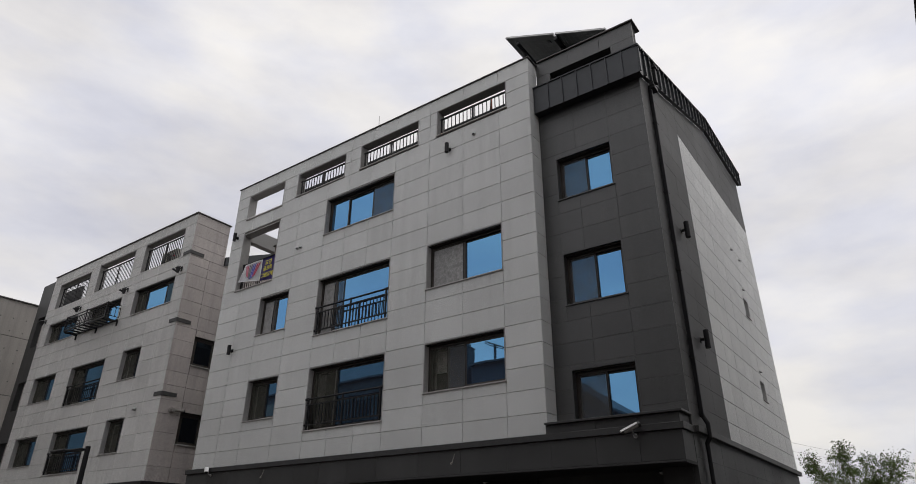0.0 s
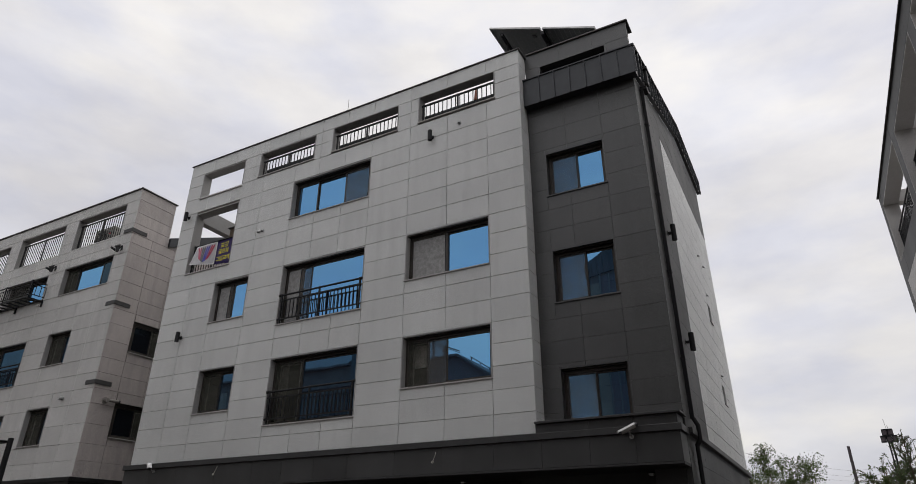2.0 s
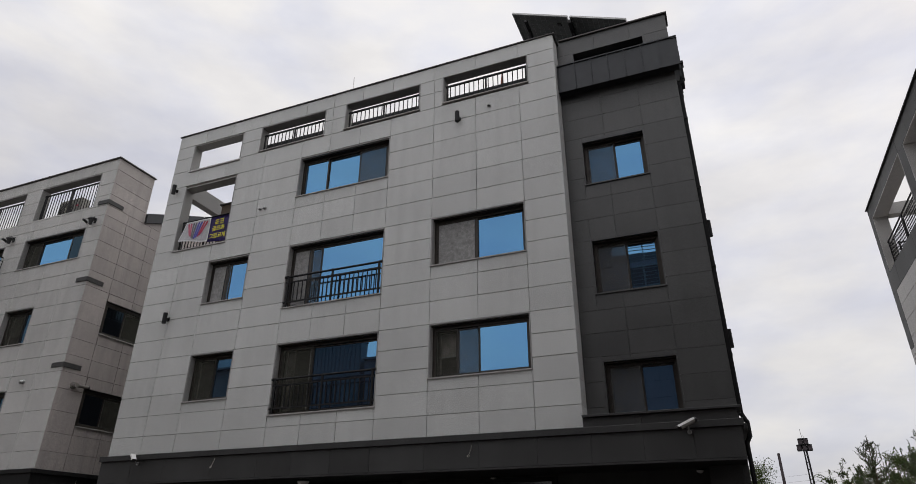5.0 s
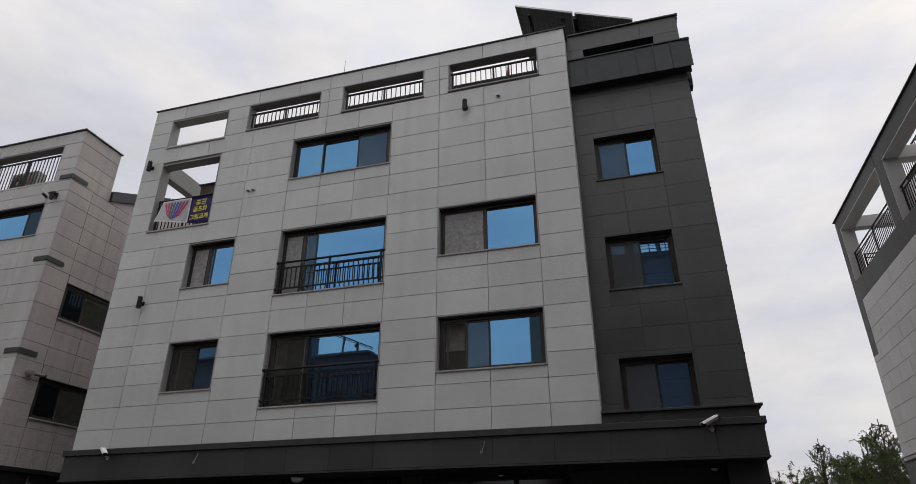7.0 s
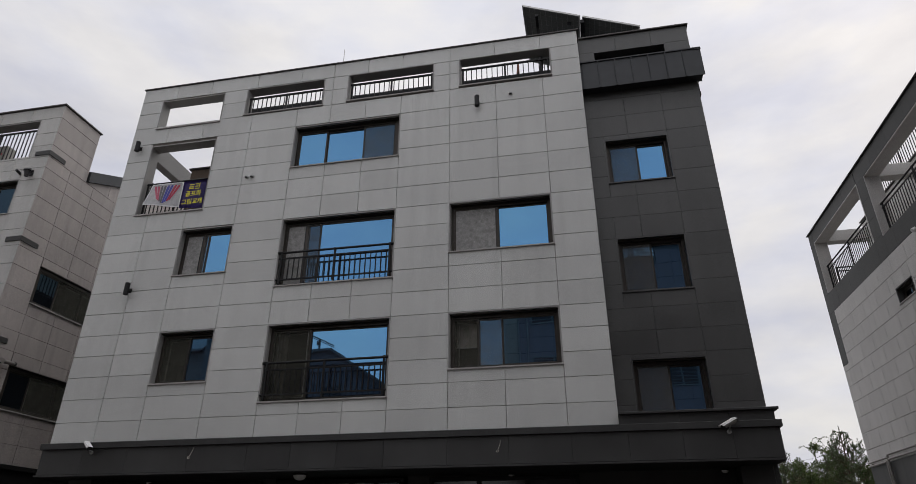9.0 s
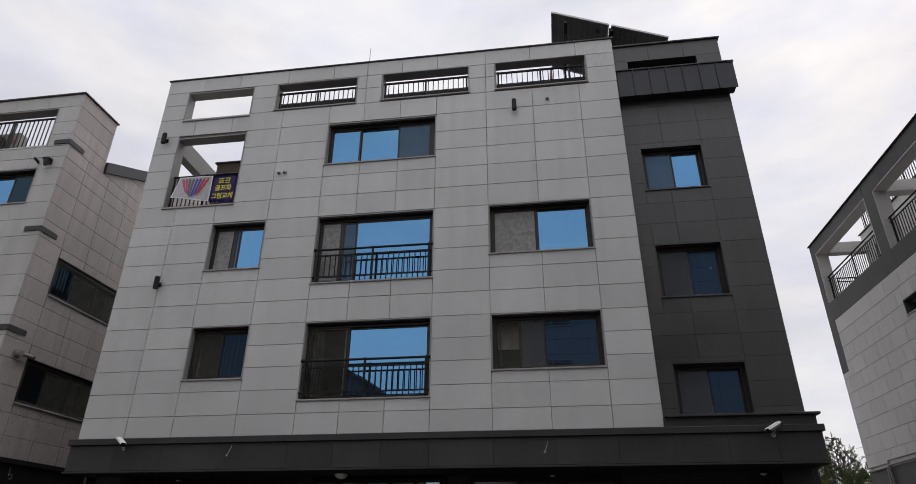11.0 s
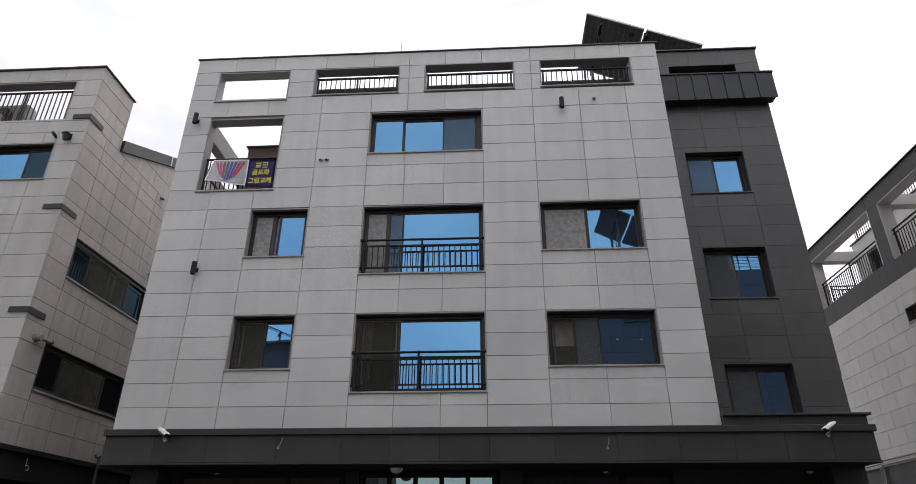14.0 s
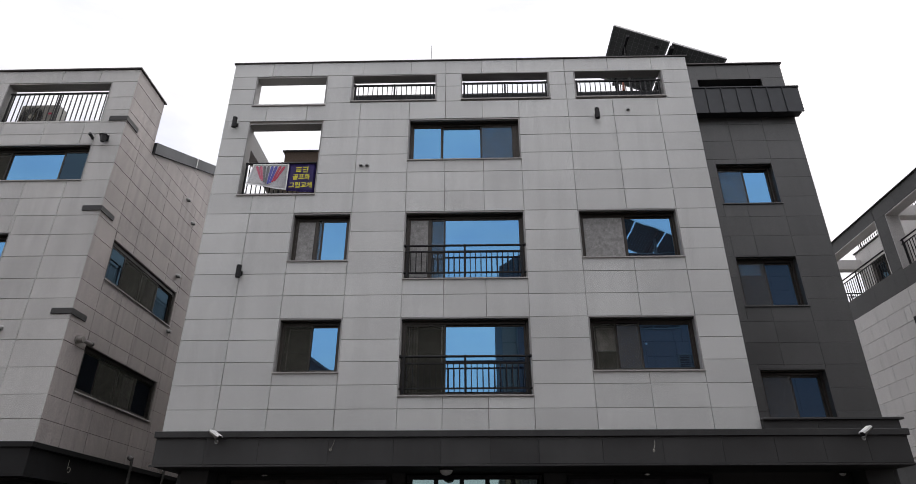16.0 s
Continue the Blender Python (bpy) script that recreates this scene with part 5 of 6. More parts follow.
part("pipe", tubes(((XE + 0.07, 12.985, 3.48), (XE + 0.07, 12.985, 0.1), 0.042), sides=12), STEEL_BLACK, pipe)
for z in (5.2, 7.2, 9.2, 11.2):
    part("clip", boxes(((XE + 0.002, 12.92, z), (XE + 0.108, 13.05, z + 0.04))), STEEL_BLACK, pipe)


def ceiling_lamp(at, r, label):
    c = thing("ceiling_lamp", at, label, "ceiling lamp", "lamps under the soffit")
    bm = bmesh.new()
    tube(bm, (0, 0, 0), (0, 0, -0.03), r, sides=24)
    part("base", bm, STEEL_BLACK, c, "", pose(*at))
    bm = bmesh.new()
    bmesh.ops.create_uvsphere(bm, u_segments=20, v_segments=10, radius=r * 0.92, matrix=Matrix.Translation((0, 0, -0.03)) @ Matrix.Diagonal((1, 1, 0.75, 1)))
    part("shade", bm, PLASTIC_WHITE, c, "white glass shade, unlit", pose(*at), smooth=True)


ceiling_lamp((-13.05, 12.12, 2.998), 0.15, "round white ceiling lamp under the dark soffit")
for x in (-17.18, -8.62, -4.33):
    ceiling_lamp((x, 12.9, 2.998), 0.075, "small white globe lamp under the dark soffit")

# lightning rod and roof antenna
rod = thing("lightning_rod", (-13.7, 13.6, 13.2), "thin metal lightning rod above the roof", "lightning rod")
part("rod", tubes(((-13.7, 13.6, 13.2), (-13.7, 13.6, 16.3), 0.012), sides=6), GALVANISED, rod)
part("foot", boxes(((-13.8, 13.5, 13.15), (-13.6, 13.7, 13.3))), GALVANISED, rod)


# ---------------- banner on the terrace railing ----------------
def cloth(name, corners, nu, nv, wave, seed):
    """A wavy sheet between four corners (top left, top right, bottom right, bottom left), 4 mm thick."""
    tl, tr, br, bl = (Vector(c) for c in corners)
    bm = bmesh.new()
    grid = []
    for j in range(nv + 1):
        row = []
        for i in range(nu + 1):
            s, t = i / nu, j / nv
            p = (tl * (1 - s) + tr * s) * (1 - t) + (bl * (1 - s) + br * s) * t
            p.y += wave * math.sin(s * 7 + t * 2.2 + seed) * (0.25 + 0.75 * t)
            row.append(bm.verts.new(p))
        grid.append(row)
    for j in range(nv):
        for i in range(nu):
            bm.faces.new((grid[j][i], grid[j + 1][i], grid[j + 1][i + 1], grid[j][i + 1]))
    bmesh.ops.solidify(bm, geom=bm.faces[:], thickness=0.004)
    return bm


BANNER_PURPLE = surface("purple_vinyl", (0.055, 0.035, 0.22), 0.5, grain=8, grain_amount=0.05, stain=3, stain_amount=0.12, bump=0.0)
BORDER_WHITE = surface("white_hem", (0.78, 0.78, 0.79), 0.6, grain=30, grain_amount=0.06, stain=4, stain_amount=0.1, bump=0.0)
BANNER_WHITE = surface("white_mesh_vinyl", (0.72, 0.72, 0.74), 0.6, grain=30, grain_amount=0.1, stain=4, stain_amount=0.14, bump=0.0)
INK_YELLOW = surface("yellow_ink", (0.75, 0.66, 0.04), 0.5, grain=8, grain_amount=0.04, stain=3, bump=0.0)
INKS = [surface(n, c, 0.5, grain=10, grain_amount=0.06, stain=3, bump=0.0) for n, c in (("pink_ink", (0.45, 0.07, 0.13)), ("grey_ink", (0.10, 0.10, 0.11)), ("blue_ink", (0.05, 0.06, 0.35)), ("red_ink", (0.42, 0.03, 0.07)))]
BY = 11.955
banner = thing("banner", (-17.4, BY, 9.8), "purple and white printed banner tied to the terrace railing", "banner")
SHEET = ((-18.24, BY, 10.68), (-17.28, BY, 10.67), (-17.27, BY - 0.02, 9.86), (-18.31, BY - 0.15, 9.98))
part("picture_sheet", cloth("picture_sheet", SHEET, 14, 8, 0.02, 0.4), BANNER_WHITE, banner, "white sheet with a fan of coloured grips", smooth=True)


def on_sheet(s, v):
    tl, tr, br, bl = (Vector(c) for c in SHEET)
    p = (tl * (1 - s) + tr * s) * (1 - v) + (bl * (1 - s) + br * s) * v
    p.y += 0.02 * math.sin(s * 7 + v * 2.2 + 0.4) * (0.25 + 0.75 * v) - 0.012
    return p


for i, ink in enumerate((0, 0, 1, 1, 2, 2, 3, 3)):
    s_top, s_low = 0.12 + i * 0.108, 0.34 + i * 0.047
    v_low = 0.90 - 0.05 * abs(i - 3.5)
    bm = bmesh.new()
    rows_of = []
    for k in range(9):
        q = k / 8
        s_mid, v = s_top + (s_low - s_top) * q, 0.10 + (v_low - 0.10) * q
        half = 0.040 - 0.018 * q if k else 0.026
        rows_of.append((bm.verts.new(on_sheet(s_mid - half, v)), bm.verts.new(on_sheet(s_mid + half, v))))
    for k in range(8):
        bm.faces.new((rows_of[k][0], rows_of[k + 1][0], rows_of[k + 1][1], rows_of[k][1]))
    part("grip_print", bm, INKS[ink], banner)
for ends in (((0, 0), (1, 0)), ((0, 1), (1, 1)), ((0, 0), (0, 1)), ((1, 0), (1, 1))):
    bm = bmesh.new()
    (s0, v0), (s1, v1) = ends
    ds, dv = (0.035, 0.0) if s0 == s1 else (0.0, 0.045)
    if s0 == 1 and s1 == 1:
        ds = -ds
    if v0 == 1 and v1 == 1:
        dv = -dv
    line = [(s0 + (s1 - s0) * k / 10, v0 + (v1 - v0) * k / 10) for k in range(11)]
    pairs = [(bm.verts.new(on_sheet(p, q)), bm.verts.new(on_sheet(p + ds, q + dv))) for p, q in line]
    for k in range(10):
        bm.faces.new((pairs[k][0], pairs[k + 1][0], pairs[k + 1][1], pairs[k][1]))
    part("hem", bm, BORDER_WHITE, banner, "white hem")
part("text_sheet", cloth("text_sheet", ((-17.28, BY - 0.008, 10.67), (-16.56, BY - 0.008, 10.67), (-16.54, BY - 0.008, 9.78), (-17.27, BY - 0.012, 9.84)), 10, 8, 0.004, 1.0), BANNER_PURPLE, banner, "purple sheet with yellow Korean lettering", smooth=True)


def lettering(words, width, centre):
    c = bpy.data.curves.new("letters", "FONT")
    c.body, c.size, c.align_x, c.align_y, c.extrude, c.offset = words, 1.0, "CENTER", "CENTER", 0.01, 0.02
    tmp = bpy.data.objects.new("letters", c)
    mesh = bpy.data.meshes.new_from_object(tmp)
    bpy.data.objects.remove(tmp)
    xs = [v.co.x for v in mesh.vertices]
    k = width / (max(xs) - min(xs))
    mid = (max(xs) + min(xs)) / 2
    for v in mesh.vertices:
        v.co = Vector(((v.co.x - mid) * k, -v.co.z * 0.1, v.co.y * k * 1.12))
    mesh.materials.clear()
    return put("lettering", mesh, INK_YELLOW, banner, "yellow lettering", pose(*centre))


lettering("골프화", 0.46, (-16.91, BY - 0.030, 10.24))
lettering("그립교체", 0.60, (-16.91, BY - 0.030, 9.99))
part("lettering", boxes(((-17.07, BY - 0.030, 10.52), (-16.93, BY - 0.026, 10.55)), ((-17.07, BY - 0.030, 10.45), (-16.93, BY - 0.026, 10.48)), ((-17.07, BY - 0.030, 10.40), (-16.93, BY - 0.026, 10.43)), ((-16.89, BY - 0.030, 10.53), (-16.80, BY - 0.026, 10.56)), ((-16.89, BY - 0.030, 10.46), (-16.80, BY - 0.026, 10.485)), ((-16.78, BY - 0.030, 10.44), (-16.755, BY - 0.026, 10.57)), ((-16.88, BY - 0.030, 10.39), (-16.76, BY - 0.026, 10.415))), INK_YELLOW, banner, "yellow bars of lettering")

# ---------------- things of the left neighbour ----------------
AC_GREY = surface("grey_beige_metal", (0.27, 0.26, 0.235), 0.5, grain=20, grain_amount=0.05, stain=3.0, stain_amount=0.12, bump=0.0)
ac = thing("air_conditioner", (-25.2, 12.5, 12.1), "grey-beige outdoor air conditioner unit on the roof terrace", "air conditioner")
ACM = pose(-25.32, 12.95, 12.1) @ Matrix.Scale(0.95, 4)
part("casing", boxes(((-0.6, -0.19, 0.06), (0.6, 0.19, 1.42)), bevel=0.015), AC_GREY, ac, "grey-beige metal casing", ACM)
part("foot", boxes(((-0.5, -0.2, 0.0), (-0.4, 0.2, 0.058))), STEEL_BLACK, ac, "", ACM)
part("foot", boxes(((0.4, -0.2, 0.0), (0.5, 0.2, 0.058))), STEEL_BLACK, ac, "", ACM)
bm = bmesh.new()
tube(bm, (-0.18, -0.192, 0.96), (-0.18, -0.205, 0.96), 0.36, sides=28)
part("fan_opening", bm, PLASTIC_BLACK, ac, "dark round fan opening", ACM)
bm = bmesh.new()
tube(bm, (-0.18, -0.206, 0.96), (-0.18, -0.225, 0.96), 0.08, sides=18)
part("fan_hub", bm, PLASTIC_CREAM, ac, "", ACM)
bm = bmesh.new()
for i in range(12):
    ang = i * math.pi / 12
    q = Vector((math.cos(ang) * 0.36, 0, math.sin(ang) * 0.36))
    tube(bm, Vector((-0.18, -0.212, 0.96)) - q, Vector((-0.18, -0.212, 0.96)) + q, 0.004, sides=4)
part("fan_grille", bm, PLASTIC_CREAM, ac, "", ACM)
part("fan_emblem", boxes(((0.30, -0.194, 1.05), (0.48, -0.1905, 1.12))), INKS[3], ac, "red plain mark", ACM)
part("valve_box", boxes(((0.602, -0.12, 0.35), (0.68, 0.1, 0.62)), bevel=0.01), PLASTIC_BLACK, ac, "", ACM)


def lantern(at, label):
    m = pose(*at) @ Matrix.Scale(1.1, 4)
    l = thing("wall_lantern", at, label, "wall lantern", "lanterns and cameras on the neighbour's front")
    part("arm", tubes(((0, 0, 0.05), (0, -0.08, 0.12), 0.014), ((0, -0.08, 0.12), (0, -0.14, 0.09), 0.014)), STEEL_BLACK, l, "", m)
    bm = bmesh.new()
    bmesh.ops.create_cone(bm, cap_ends=True, segments=6, radius1=0.05, radius2=0.085, depth=0.17, matrix=Matrix.Translation((0, -0.14, -0.07)))
    part("glass_body", bm, PLASTIC_BLACK, l, "dark glass lantern body", m)
    bm = bmesh.new()
    bmesh.ops.create_cone(bm, cap_ends=True, segments=6, radius1=0.115, radius2=0.02, depth=0.08, matrix=Matrix.Translation((0, -0.14, 0.055)))
    part("cap", bm, STEEL_BLACK, l, "", m)
    part("wall_plate", boxes(((-0.05, -0.02, -0.06), (0.05, 0.0, 0.12)), bevel=0.005), STEEL_BLACK, l, "", m)
    bm = bmesh.new()
    tube(bm, (-0.36, -0.02, 0.05), (-0.36, -0.16, 0.08), 0.038, sides=14)
    tube(bm, (-0.36, 0.0, 0.02), (-0.36, -0.06, 0.05), 0.028, sides=10)
    c = thing("security_camera", (at[0] - 0.26, at[1], at[2]), "small dark bullet camera beside a wall lantern", "security camera", "lanterns and cameras on the neighbour's front")
    part("housing", bm, PLASTIC_BLACK, c, "", m)


for x in (-22.36, -26.40, -30.55, -34.05):
    lantern((x, Y0, 11.49), "black six-sided wall lantern on light granite")

# projecting steel balcony
bx0, bx1, bz = -30.2, -26.6, 10.18
balcony = thing("steel_balcony", (-28.4, 11.6, bz), "black steel balcony hung before a window", "balcony")
part("deck", boxes(((bx0, 11.27, bz), (bx1, 11.31, bz + 0.06)), ((bx0, 11.80, bz), (bx1, 11.84, bz + 0.06)), *[((bx0 + i * 0.4, 11.31, bz), (bx0 + i * 0.4 + 0.05, 11.80, bz + 0.05)) for i in range(9)]), STEEL_BLACK, balcony)
for y0, y1, x0, x1 in ((11.27, 11.30, bx0, bx1), (11.30, 11.84, bx0, bx0 + 0.03), (11.30, 11.84, bx1 - 0.03, bx1)):
    rail = part("rail", boxes(((x0, y0, bz + 0.64), (x1, y1, bz + 0.68))), STEEL_BLACK, balcony)
    part("rail", boxes(((x0, y0, bz + 0.52), (x1, y1, bz + 0.545))), STEEL_BLACK, balcony)
    part("rail", boxes(((x0, y0, bz + 0.12), (x1, y1, bz + 0.145))), STEEL_BLACK, balcony)
    n = max(int((x1 - x0 + y1 - y0) / 0.15), 3)
    for i in range(n + 1):
        x, y = x0 + (x1 - x0) * i / n, y0 + (y1 - y0) * i / n
        put("baluster", bar_mesh(0.44, 0.009, STEEL_BLACK), None, rail, "", pose(x, y, bz + 0.10))
for x in (bx0, bx1 - 0.04, (bx0 + bx1) / 2):
    part("post", boxes(((x, 11.26, bz), (x + 0.04, 11.30, bz + 0.70))), STEEL_BLACK, balcony)
    part("bracket", boxes(((x, 11.30, bz - 0.06), (x + 0.04, 11.86, bz - 0.002)), ((x, 11.80, bz - 0.25), (x + 0.04, 11.86, bz - 0.06))), STEEL_BLACK, balcony)

# pipes in the gap between the two buildings
gap_pipes = thing("cable_riser", (LX + 0.1, 15.9, 0), "corrugated metal cable risers in the gap", "pipe")
for y in (15.9, 17.9):
    bm = bmesh.new()
    tube(bm, (LX + 0.12, y, 0.0), (LX + 0.12, y, 3.7), 0.035, sides=10)
    for i in range(36):
        tube(bm, (LX + 0.12, y, 0.1 + i * 0.1), (LX + 0.12, y, 0.13 + i * 0.1), 0.047, sides=10)
    part("riser", bm, RISER, gap_pipes)
for y in (15.9, 17.9):
    part("riser_head", tubes(((LX + 0.12, y, 3.7), (LX, y, 3.76), 0.06)), RISER, gap_pipes)
hook = thing("wall_hook", (LX + 0.02, 13.3, 3.15), "curled white wire end on the dark band", "wire")
bm = bmesh.new()
prev = None
for i in range(15):
    ang = radians(200 - i * 24)
    p = Vector((LX + 0.03, 13.3 + math.cos(ang) * 0.06, 3.14 + math.sin(ang) * 0.06)) if i else Vector((LX + 0.03, 13.24, 3.35))
    if prev is not None:
        tube(bm, prev, p, 0.006, sides=6)
    prev = p
part("wire", bm, PLASTIC_CREAM, hook)

# ---------------- street lamp ----------------
lamp = thing("street_lamp", (-21.6, 9.6, 0), "dark steel street lamp with a flat arm light", "street lamp")
LM = pose(-21.6, 9.6, 0)
bm = bmesh.new()
tube(bm, (0, 0, 0), (0, 0, 4.40), 0.085, 0.075, sides=16)
part("pole", bm, STEEL_BLACK, lamp, "", LM)
part("arm", boxes(((-0.9, -0.25, 4.28), (-0.02, 0.06, 4.33)), bevel=0.01), STEEL_BLACK, lamp, "", LM)
part("light_head", boxes(((-1.75, -0.36, 4.27), (-0.85, -0.1, 4.36)), bevel=0.03), STEEL_BLACK, lamp, "flat dark light head, unlit", LM)

# ---------------- right neighbour's small things ----------------
guard = thing("pipe_guard", (RX - 0.2, 22.2, 0), "galvanised pipe guard rail at the foot of the wall", "rail")
for z in (4.16, 4.30):
    part("rail", tubes(((RX - 0.08, 22.25, z), (RX - 0.08, 15.0, z), 0.03)), PIPE_GREY, guard)
part("rail", tubes(((RX - 0.08, 22.25, 4.30), (RX - 0.08, 22.25, 0.4), 0.035), ((RX - 0.08, 22.40, 4.10), (RX - 0.08, 22.40, 0.4), 0.03), ((RX - 0.08, 23.9, 4.10), (RX - 0.08, 22.40, 4.10), 0.03), ((RX - 0.08, 23.9, 4.22), (RX - 0.08, 22.3, 4.22), 0.03)), PIPE_GREY, guard)
for y in (16.0, 18.0, 20.0, 22.25, 23.6):
    part("bracket", tubes(((RX - 0.08, y, 4.16), (RX, y, 4.16), 0.015)), PIPE_GREY, guard)
sc = thing("security_camera", (RX, 16.6, 9.5), "small white dome camera on the dark band", "security camera", "security cameras")
bm = bmesh.new()
tube(bm, (RX, 16.6, 9.6), (RX - 0.1, 16.6, 9.55), 0.06, sides=14)
part("housing", bm, PLASTIC_WHITE, sc)
roof_rail = thing("roof_railing", (4.54, 15, 13.25), "black steel railing on the terrace wall", "railing")
railing(roof_rail, facing("west", 4.54), -23.5, -9, 13.25, 0.95, 0.0, 0.1, d=0.0, step=0.15, posts=(0.25, 0.5, 0.75), round_top=False)


# ---------------- trees, mast, pole ----------------
def leaf_cloud(bm, centre, radius, n, size, rr, flat=1.0, needle=False):
    for _ in range(n):
        d = Vector((rr.gauss(0, 1), rr.gauss(0, 1), rr.gauss(0, flat)))
        d.normalize()
        p = Vector(centre) + d * radius * (rr.random() ** 0.45)
        u = Vector((rr.gauss(0, 1), rr.gauss(0, 1), rr.gauss(0, 1))).normalized()
        w = u.cross(Vector((rr.gauss(0, 1), rr.gauss(0, 1), rr.gauss(0, 1)))).normalized()
        s = size * rr.uniform(0.6, 1.3)
        k = 0.07 if needle else 0.38
        v = [bm.verts.new(q) for q in (p - u * s, p + w * s * k, p + u * s, p - w * s * k)]
        bm.faces.new(v)


def broadleaf(at, height, spread, label, seed, leaves=2600, size=0.085, low=0.25):
    """A small tree: forked tapering trunk, limbs, thin upright shoots and a loose crown of separate leaves."""
    rr = random.Random(seed)
    t = thing("tree", at, label, "tree", "trees behind the buildings")
    wood, crown = bmesh.new(), bmesh.new()
    tube(wood, (0, 0, 0), (0.05, 0, height * 0.4), 0.11, 0.07, sides=8)
    tips = []
    for i in range(16):
        ang = i * 2.4 + rr.uniform(-0.4, 0.4)
        r = spread * rr.uniform(0.35, 1.0)
        start = Vector((0.05, 0, height * rr.uniform(low, 0.42)))
        mid = start + Vector((math.cos(ang) * r * 0.5, math.sin(ang) * r * 0.5, height * rr.uniform(0.12, 0.25)))
        end = mid + Vector((math.cos(ang) * r * 0.5, math.sin(ang) * r * 0.5, height * rr.uniform(0.05, 0.32)))
        end.z = min(end.z, height * 0.97)
        tube(wood, start, mid, 0.05, 0.03, sides=6)
        tube(wood, mid, end, 0.03, 0.008, sides=5)
        tips += [mid, end, (mid + end) / 2]
        for k in range(5):
            turn = ang + rr.uniform(-1.1, 1.1)
            out = Vector((math.cos(turn), math.sin(turn), 0)) * rr.uniform(0.3, 1.2)
            lift = rr.uniform(0.2, 1.0)
            start = mid.lerp(end, rr.uniform(0.4, 1.0))
            last = start
            for q in range(1, 13):
                s = q / 12
                p = start + out * s + Vector((0, 0, lift * math.sin(s * 2.2)))
                p.z = min(p.z, height * 1.10)
                tube(wood, last, p, 0.010 * (1.1 - s) + 0.003, 0.010 * (1.0 - s) + 0.003, sides=4)
                leaf_cloud(crown, p, 0.09 - 0.05 * s, 7 - q // 3, size * 0.85, rr)
                last = p
    for p in tips:
        leaf_cloud(crown, p, spread * rr.uniform(0.12, 0.27), leaves // len(tips), size, rr, 0.7)
    part("trunk", wood, BARK, t, "", pose(*at))
    part("crown", crown, LEAF, t, "loose green leaves", pose(*at))


def pine(at, height, spread, label, seed):
    """A young pine: straight trunk, uneven whorls of branches that fork into short upright candles wrapped in needles."""
    rr = random.Random(seed)
    t = thing("pine_tree", at, label, "tree", "trees behind the buildings")
    wood, crown = bmesh.new(), bmesh.new()
    tube(wood, (0, 0, 0), (0, 0, height), 0.09, 0.012, sides=8)

    def tuft(a, b, n, length):
        along = (b - a).normalized()
        for _ in range(n):
            p = a.lerp(b, rr.random())
            d = (along * 0.55 + Vector((rr.gauss(0, 0.6), rr.gauss(0, 0.6), rr.gauss(0.1, 0.5)))).normalized() * length * rr.uniform(0.6, 1.25)
            w = d.cross(Vector((rr.gauss(0, 1), rr.gauss(0, 1), rr.gauss(0, 1)))).normalized() * 0.0055
            crown.faces.new([crown.verts.new(q) for q in (p - w, p + w, p + d)])

    level = height * 0.35
    while level < height * 0.96:
        share = 1.0 - level / height
        reach = spread * (0.22 + 0.78 * min(1.0, share * 2.1))
        for i in range(6 if share > 0.2 else 4):
            ang = i * math.tau / (6 if share > 0.2 else 4) + level * 5 + rr.uniform(-0.5, 0.5)
            r = reach * rr.uniform(0.45, 1.05)
            a = Vector((0, 0, level + rr.uniform(-0.12, 0.12)))
            m = a + Vector((math.cos(ang) * r * 0.6, math.sin(ang) * r * 0.6, r * rr.uniform(0.15, 0.40)))
            e = m + Vector((math.cos(ang) * r * 0.4, math.sin(ang) * r * 0.4, r * rr.uniform(0.25, 0.60)))
            e.z = min(e.z, height - 0.15 - Vector((e.x, e.y)).length * 1.0)
            tube(wood, a, m, 0.022, 0.014, sides=4)
            tube(wood, m, e, 0.014, 0.006, sides=4)
            full = min(1.0, r / 0.75)
            tuft(a.lerp(m, 0.4), m, int(45 * full), 0.09)
            tuft(m, e, int(90 * full), 0.09)
            for k in range(int(1 + 6 * full)):
                s = m.lerp(e, rr.random()) if k > 1 else a.lerp(m, rr.uniform(0.5, 1.0))
                tip = s + Vector((rr.gauss(0, 0.10), rr.gauss(0, 0.10), rr.uniform(0.16, 0.48)))
                tip.z = min(tip.z, height - 0.12 - Vector((s.x, s.y)).length * 0.9)
                tube(wood, s, tip, 0.008, 0.004, sides=4)
                tuft(s, tip, int(45 + 35 * full), 0.065)
        level += rr.uniform(0.26, 0.36)
    tuft(Vector((0, 0, height - 0.75)), Vector((0, 0, height)), 170, 0.075)
    part("trunk", wood, BARK, t, "", pose(*at))
    part("crown", crown, NEEDLE, t, "dark green needles", pose(*at))


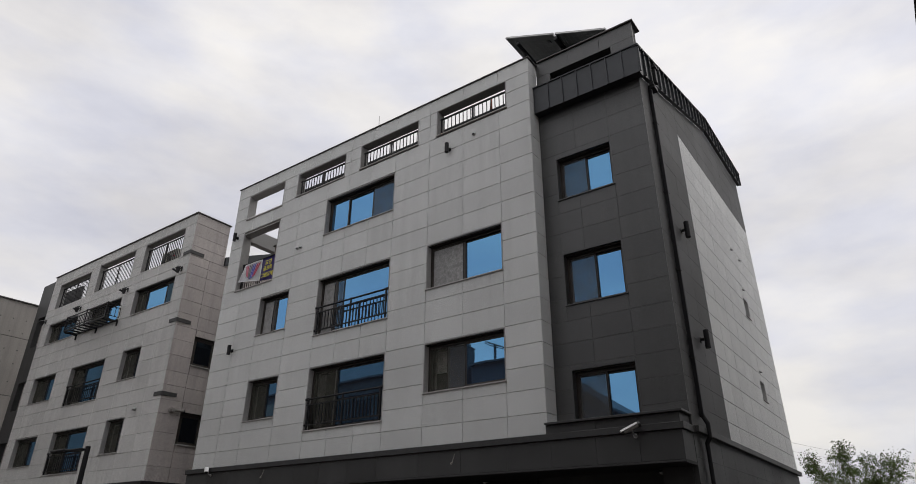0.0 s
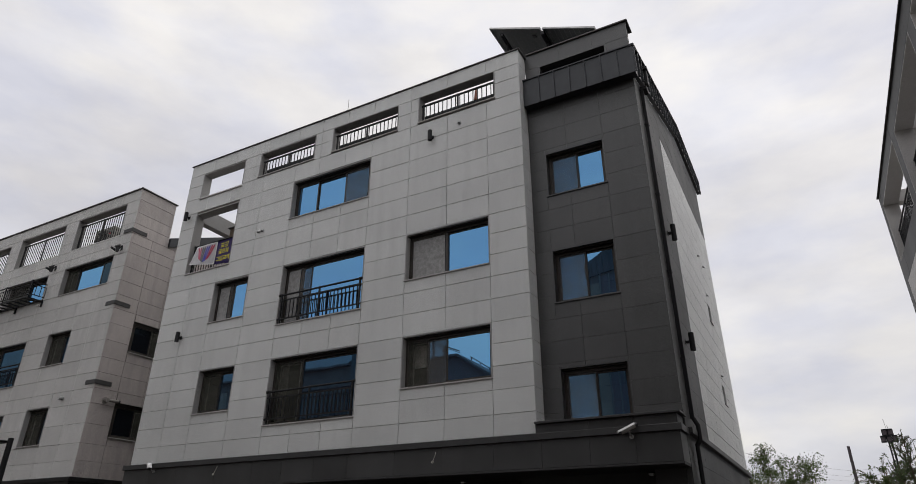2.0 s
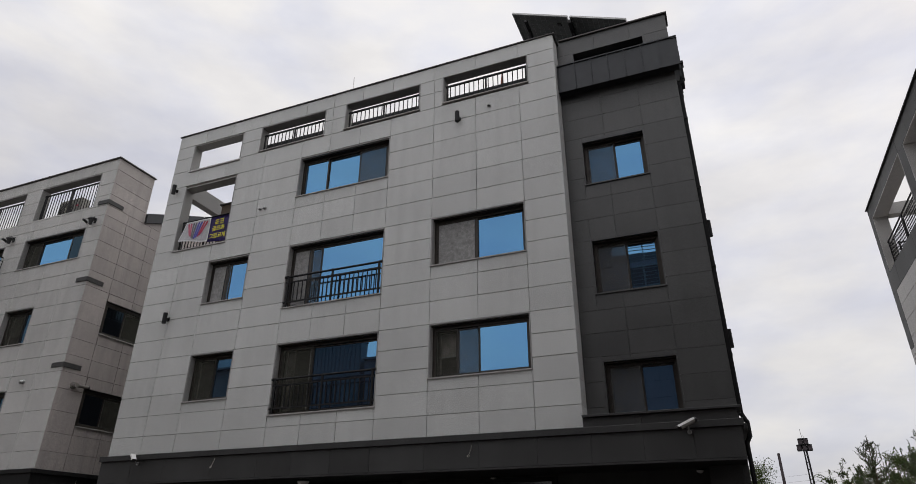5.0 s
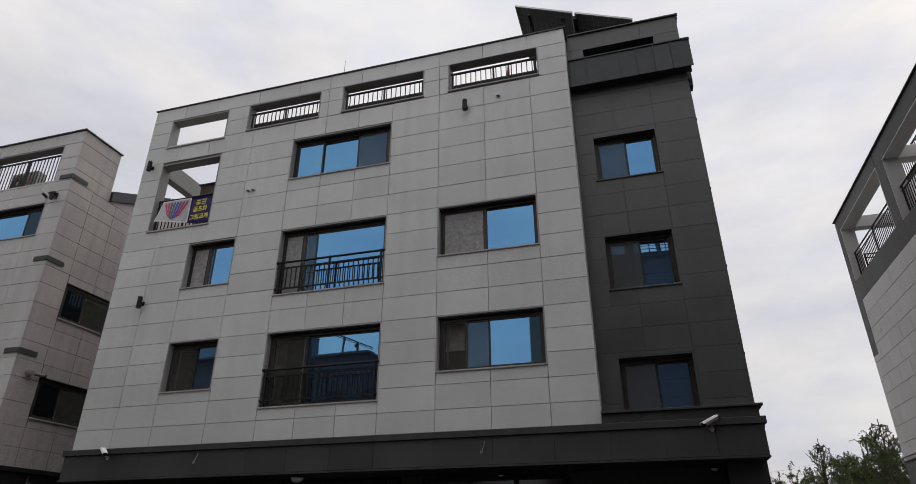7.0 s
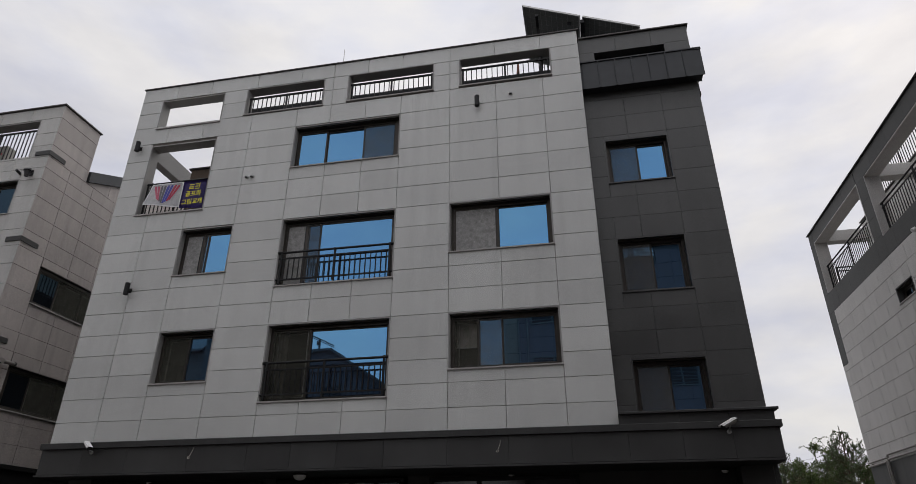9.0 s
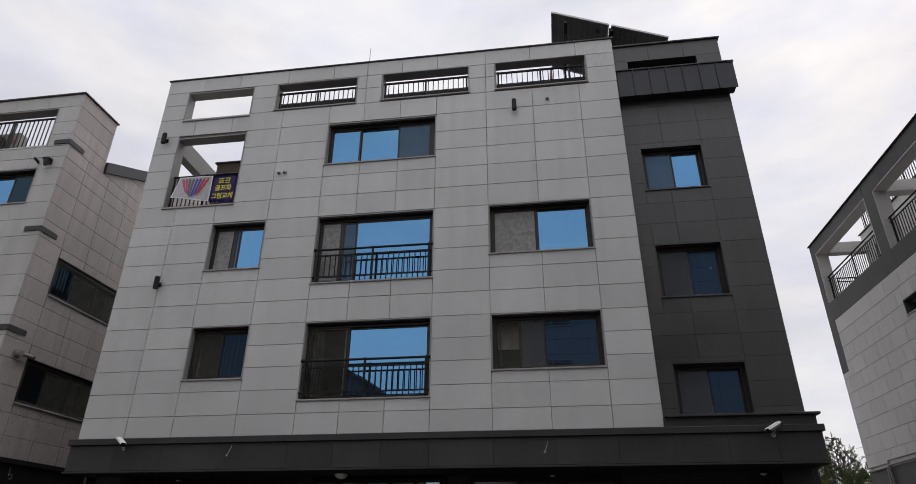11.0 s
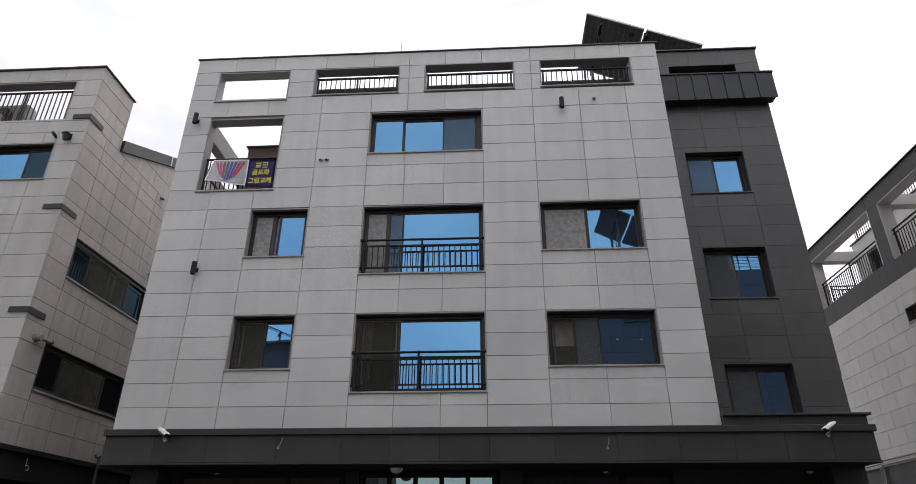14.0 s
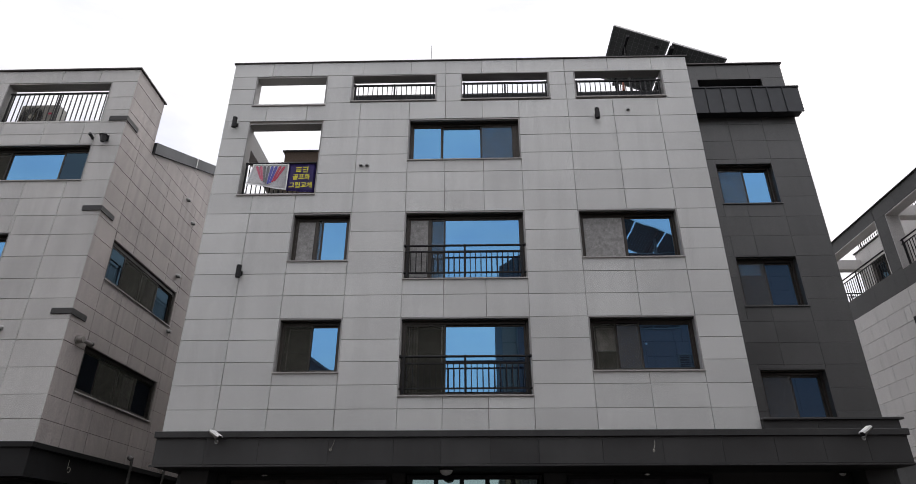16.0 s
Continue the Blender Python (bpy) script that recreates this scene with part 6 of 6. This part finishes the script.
broadleaf((-4.3, 49, 0), 8.7, 3.6, "loose green tree with thin shoots behind the buildings", 3, 22000, 0.06)
broadleaf((8.0, 48.0, 0), 8.8, 2.6, "tall loose green tree behind the pines", 8, 22000, 0.065)
broadleaf((6.9, 37.0, 0), 7.3, 1.7, "bushy green tree behind the pale building", 12, 18000, 0.055)
broadleaf((4.2, 36.5, 0), 6.7, 1.6, "bushy green tree between two pines", 21, 14000, 0.05)
broadleaf((1.2, 36.0, 0), 5.5, 1.0, "small green tree beside a pine", 27, 8000, 0.05)
pine((1.99, 32.6, 0), 6.1, 1.15, "young green pine with upright shoots behind the buildings", 5)
pine((3.65, 29.3, 0), 6.35, 1.45, "young green pine with upright shoots behind the buildings", 6)

# distant wooded ridge
bm = bmesh.new()
nr = 60
crest = [bm.verts.new((-500 + 1100 * k / nr, 820, 22 + 36 * math.exp(-((-500 + 1100 * k / nr - 100) / 70) ** 2) + 6 * noise.noise((k * 0.35, 0, 0)))) for k in range(nr + 1)]
foot_a = [bm.verts.new((v.co.x, 760, 0)) for v in crest]
foot_b = [bm.verts.new((v.co.x, 900, 0)) for v in crest]
for k in range(nr):
    bm.faces.new((foot_a[k], foot_a[k + 1], crest[k + 1], crest[k]))
    bm.faces.new((crest[k], crest[k + 1], foot_b[k + 1], foot_b[k]))
tagged(part("backdrop", bm, surface("hazy_wood", (0.10, 0.13, 0.14), 0.9, grain=0.3, grain_amount=0.3, stain=0.05)), "distant wooded ridge", "hill", kind="structure")

mast = thing("radio_mast", (17.2, 211, 0), "tall dark telecom mast with drum antennas", "mast")
MM = pose(17.2, 211, 0)
part("pole", tubes(((0, 0, 0), (-0.3, 0, 28.4), 0.26)), STEEL_BLACK, mast, "", MM)
part("pole", tubes(((-1.1, 0, 0), (-0.9, 0, 28.4), 0.20)), STEEL_BLACK, mast, "", MM)
for k in range(12):
    part("rung", tubes(((-1.1, 0, 4 + 1.9 * k), (0, 0, 5.0 + 1.9 * k), 0.06), sides=6), STEEL_BLACK, mast, "", MM)
for x, z in ((-1.95, 26.6), (-0.6, 26.5), (0.75, 26.6), (-1.35, 28.3), (0.0, 28.3)):
    bm = bmesh.new()
    tube(bm, (x, 0, z), (x, 0, z + 1.6), 0.56, sides=14)
    part("antenna", bm, WALL_GREY, mast, "", MM)
    part("antenna_band", tubes(((x, 0, z - 0.1), (x, 0, z + 0.14), 0.68), ((x, 0, z + 1.4), (x, 0, z + 1.66), 0.68), ((x - 0.6, 0, z), (x - 0.6, 0, z + 1.6), 0.07), ((x + 0.6, 0, z), (x + 0.6, 0, z + 1.6), 0.07), sides=14), STEEL_BLACK, mast, "", MM)
part("spike", tubes(((-0.7, 0, 29.8), (-0.9, 0, 32.6), 0.06), ((-0.3, 0, 29.8), (-0.35, 0, 31.0), 0.05)), GALVANISED, mast, "", MM)
upole = thing("utility_pole", (2.19, 93.9, 0), "grey concrete utility pole", "utility pole")
bm = bmesh.new()
tube(bm, (2.19, 93.9, 0), (2.19, 93.9, 12.6), 0.23, 0.17, sides=14)
part("pole", bm, WALL_GREY, upole)
wires = thing("power_line", (2.19, 93.9, 10), "thin overhead power lines", "power line")
for z in (8.5, 9.0, 9.7):
    for dx, dy in ((-14.5, -44), (16, -40)):
        c = bmesh.new()
        last = None
        for i in range(17):
            s = i / 16
            p = Vector((2.19 + dx * s, 93.9 + dy * s, z + ((2 * s - 1) ** 2 - 1) * 0.5))
            if last is not None:
                tube(c, last, p, 0.008, sides=4)
            last = p
        part("wire", c, RISER, wires)

# curtains and a blind inside
def curtain(u0, u1, z0, z1, y, label):
    cu = thing("curtain", ((u0 + u1) / 2, y, z0), label, "curtain")
    bm = bmesh.new()
    n = 24
    pts = [(u0 + (u1 - u0) * i / n, y + 0.035 * math.sin(i * 1.1)) for i in range(n + 1)]
    lo = [bm.verts.new((x, yy, z0)) for x, yy in pts]
    hi = [bm.verts.new((x, yy, z1)) for x, yy in pts]
    for i in range(n):
        bm.faces.new((lo[i], lo[i + 1], hi[i + 1], hi[i]))
    bmesh.ops.solidify(bm, geom=bm.faces[:], thickness=0.004)
    part("drape", bm, CURTAIN, cu, "", smooth=True)
    part("rod", tubes(((u0 - 0.1, y, z1 + 0.01), (u1 + 0.1, y, z1 + 0.01), 0.015)), GALVANISED, cu)


curtain(-14.04, -13.74, 4.12, 6.2, 12.20, "cream curtain drawn to one side of a window")
curtain(-5.75, -5.60, 4.2, 5.1, 12.82, "cream curtain at the edge of a window")
blind = thing("roller_blind", (-9.4, 12.3, 5.1), "pale roller blind half drawn behind the window", "blind")
part("sheet", boxes(((-9.68, 12.30, 5.62), (-9.10, 12.304, 6.24))), CURTAIN, blind)
part("bottom_bar", boxes(((-9.70, 12.29, 5.59), (-9.08, 12.315, 5.62)), bevel=0.004), PLASTIC_WHITE, blind)
fix = thing("orange_pole", (-8.3, 14.1, 13.42), "short orange pole behind the roof railing", "pole")
bm = bmesh.new()
tube(bm, (-8.0, 12.525, 13.404), (-7.98, 12.525, 13.80), 0.045, 0.025, sides=10)
part("pole", bm, surface("orange_plastic", (0.45, 0.14, 0.08), 0.6, grain=10, stain=3), fix)

# ---------------- stone panels ----------------
lay_slabs()
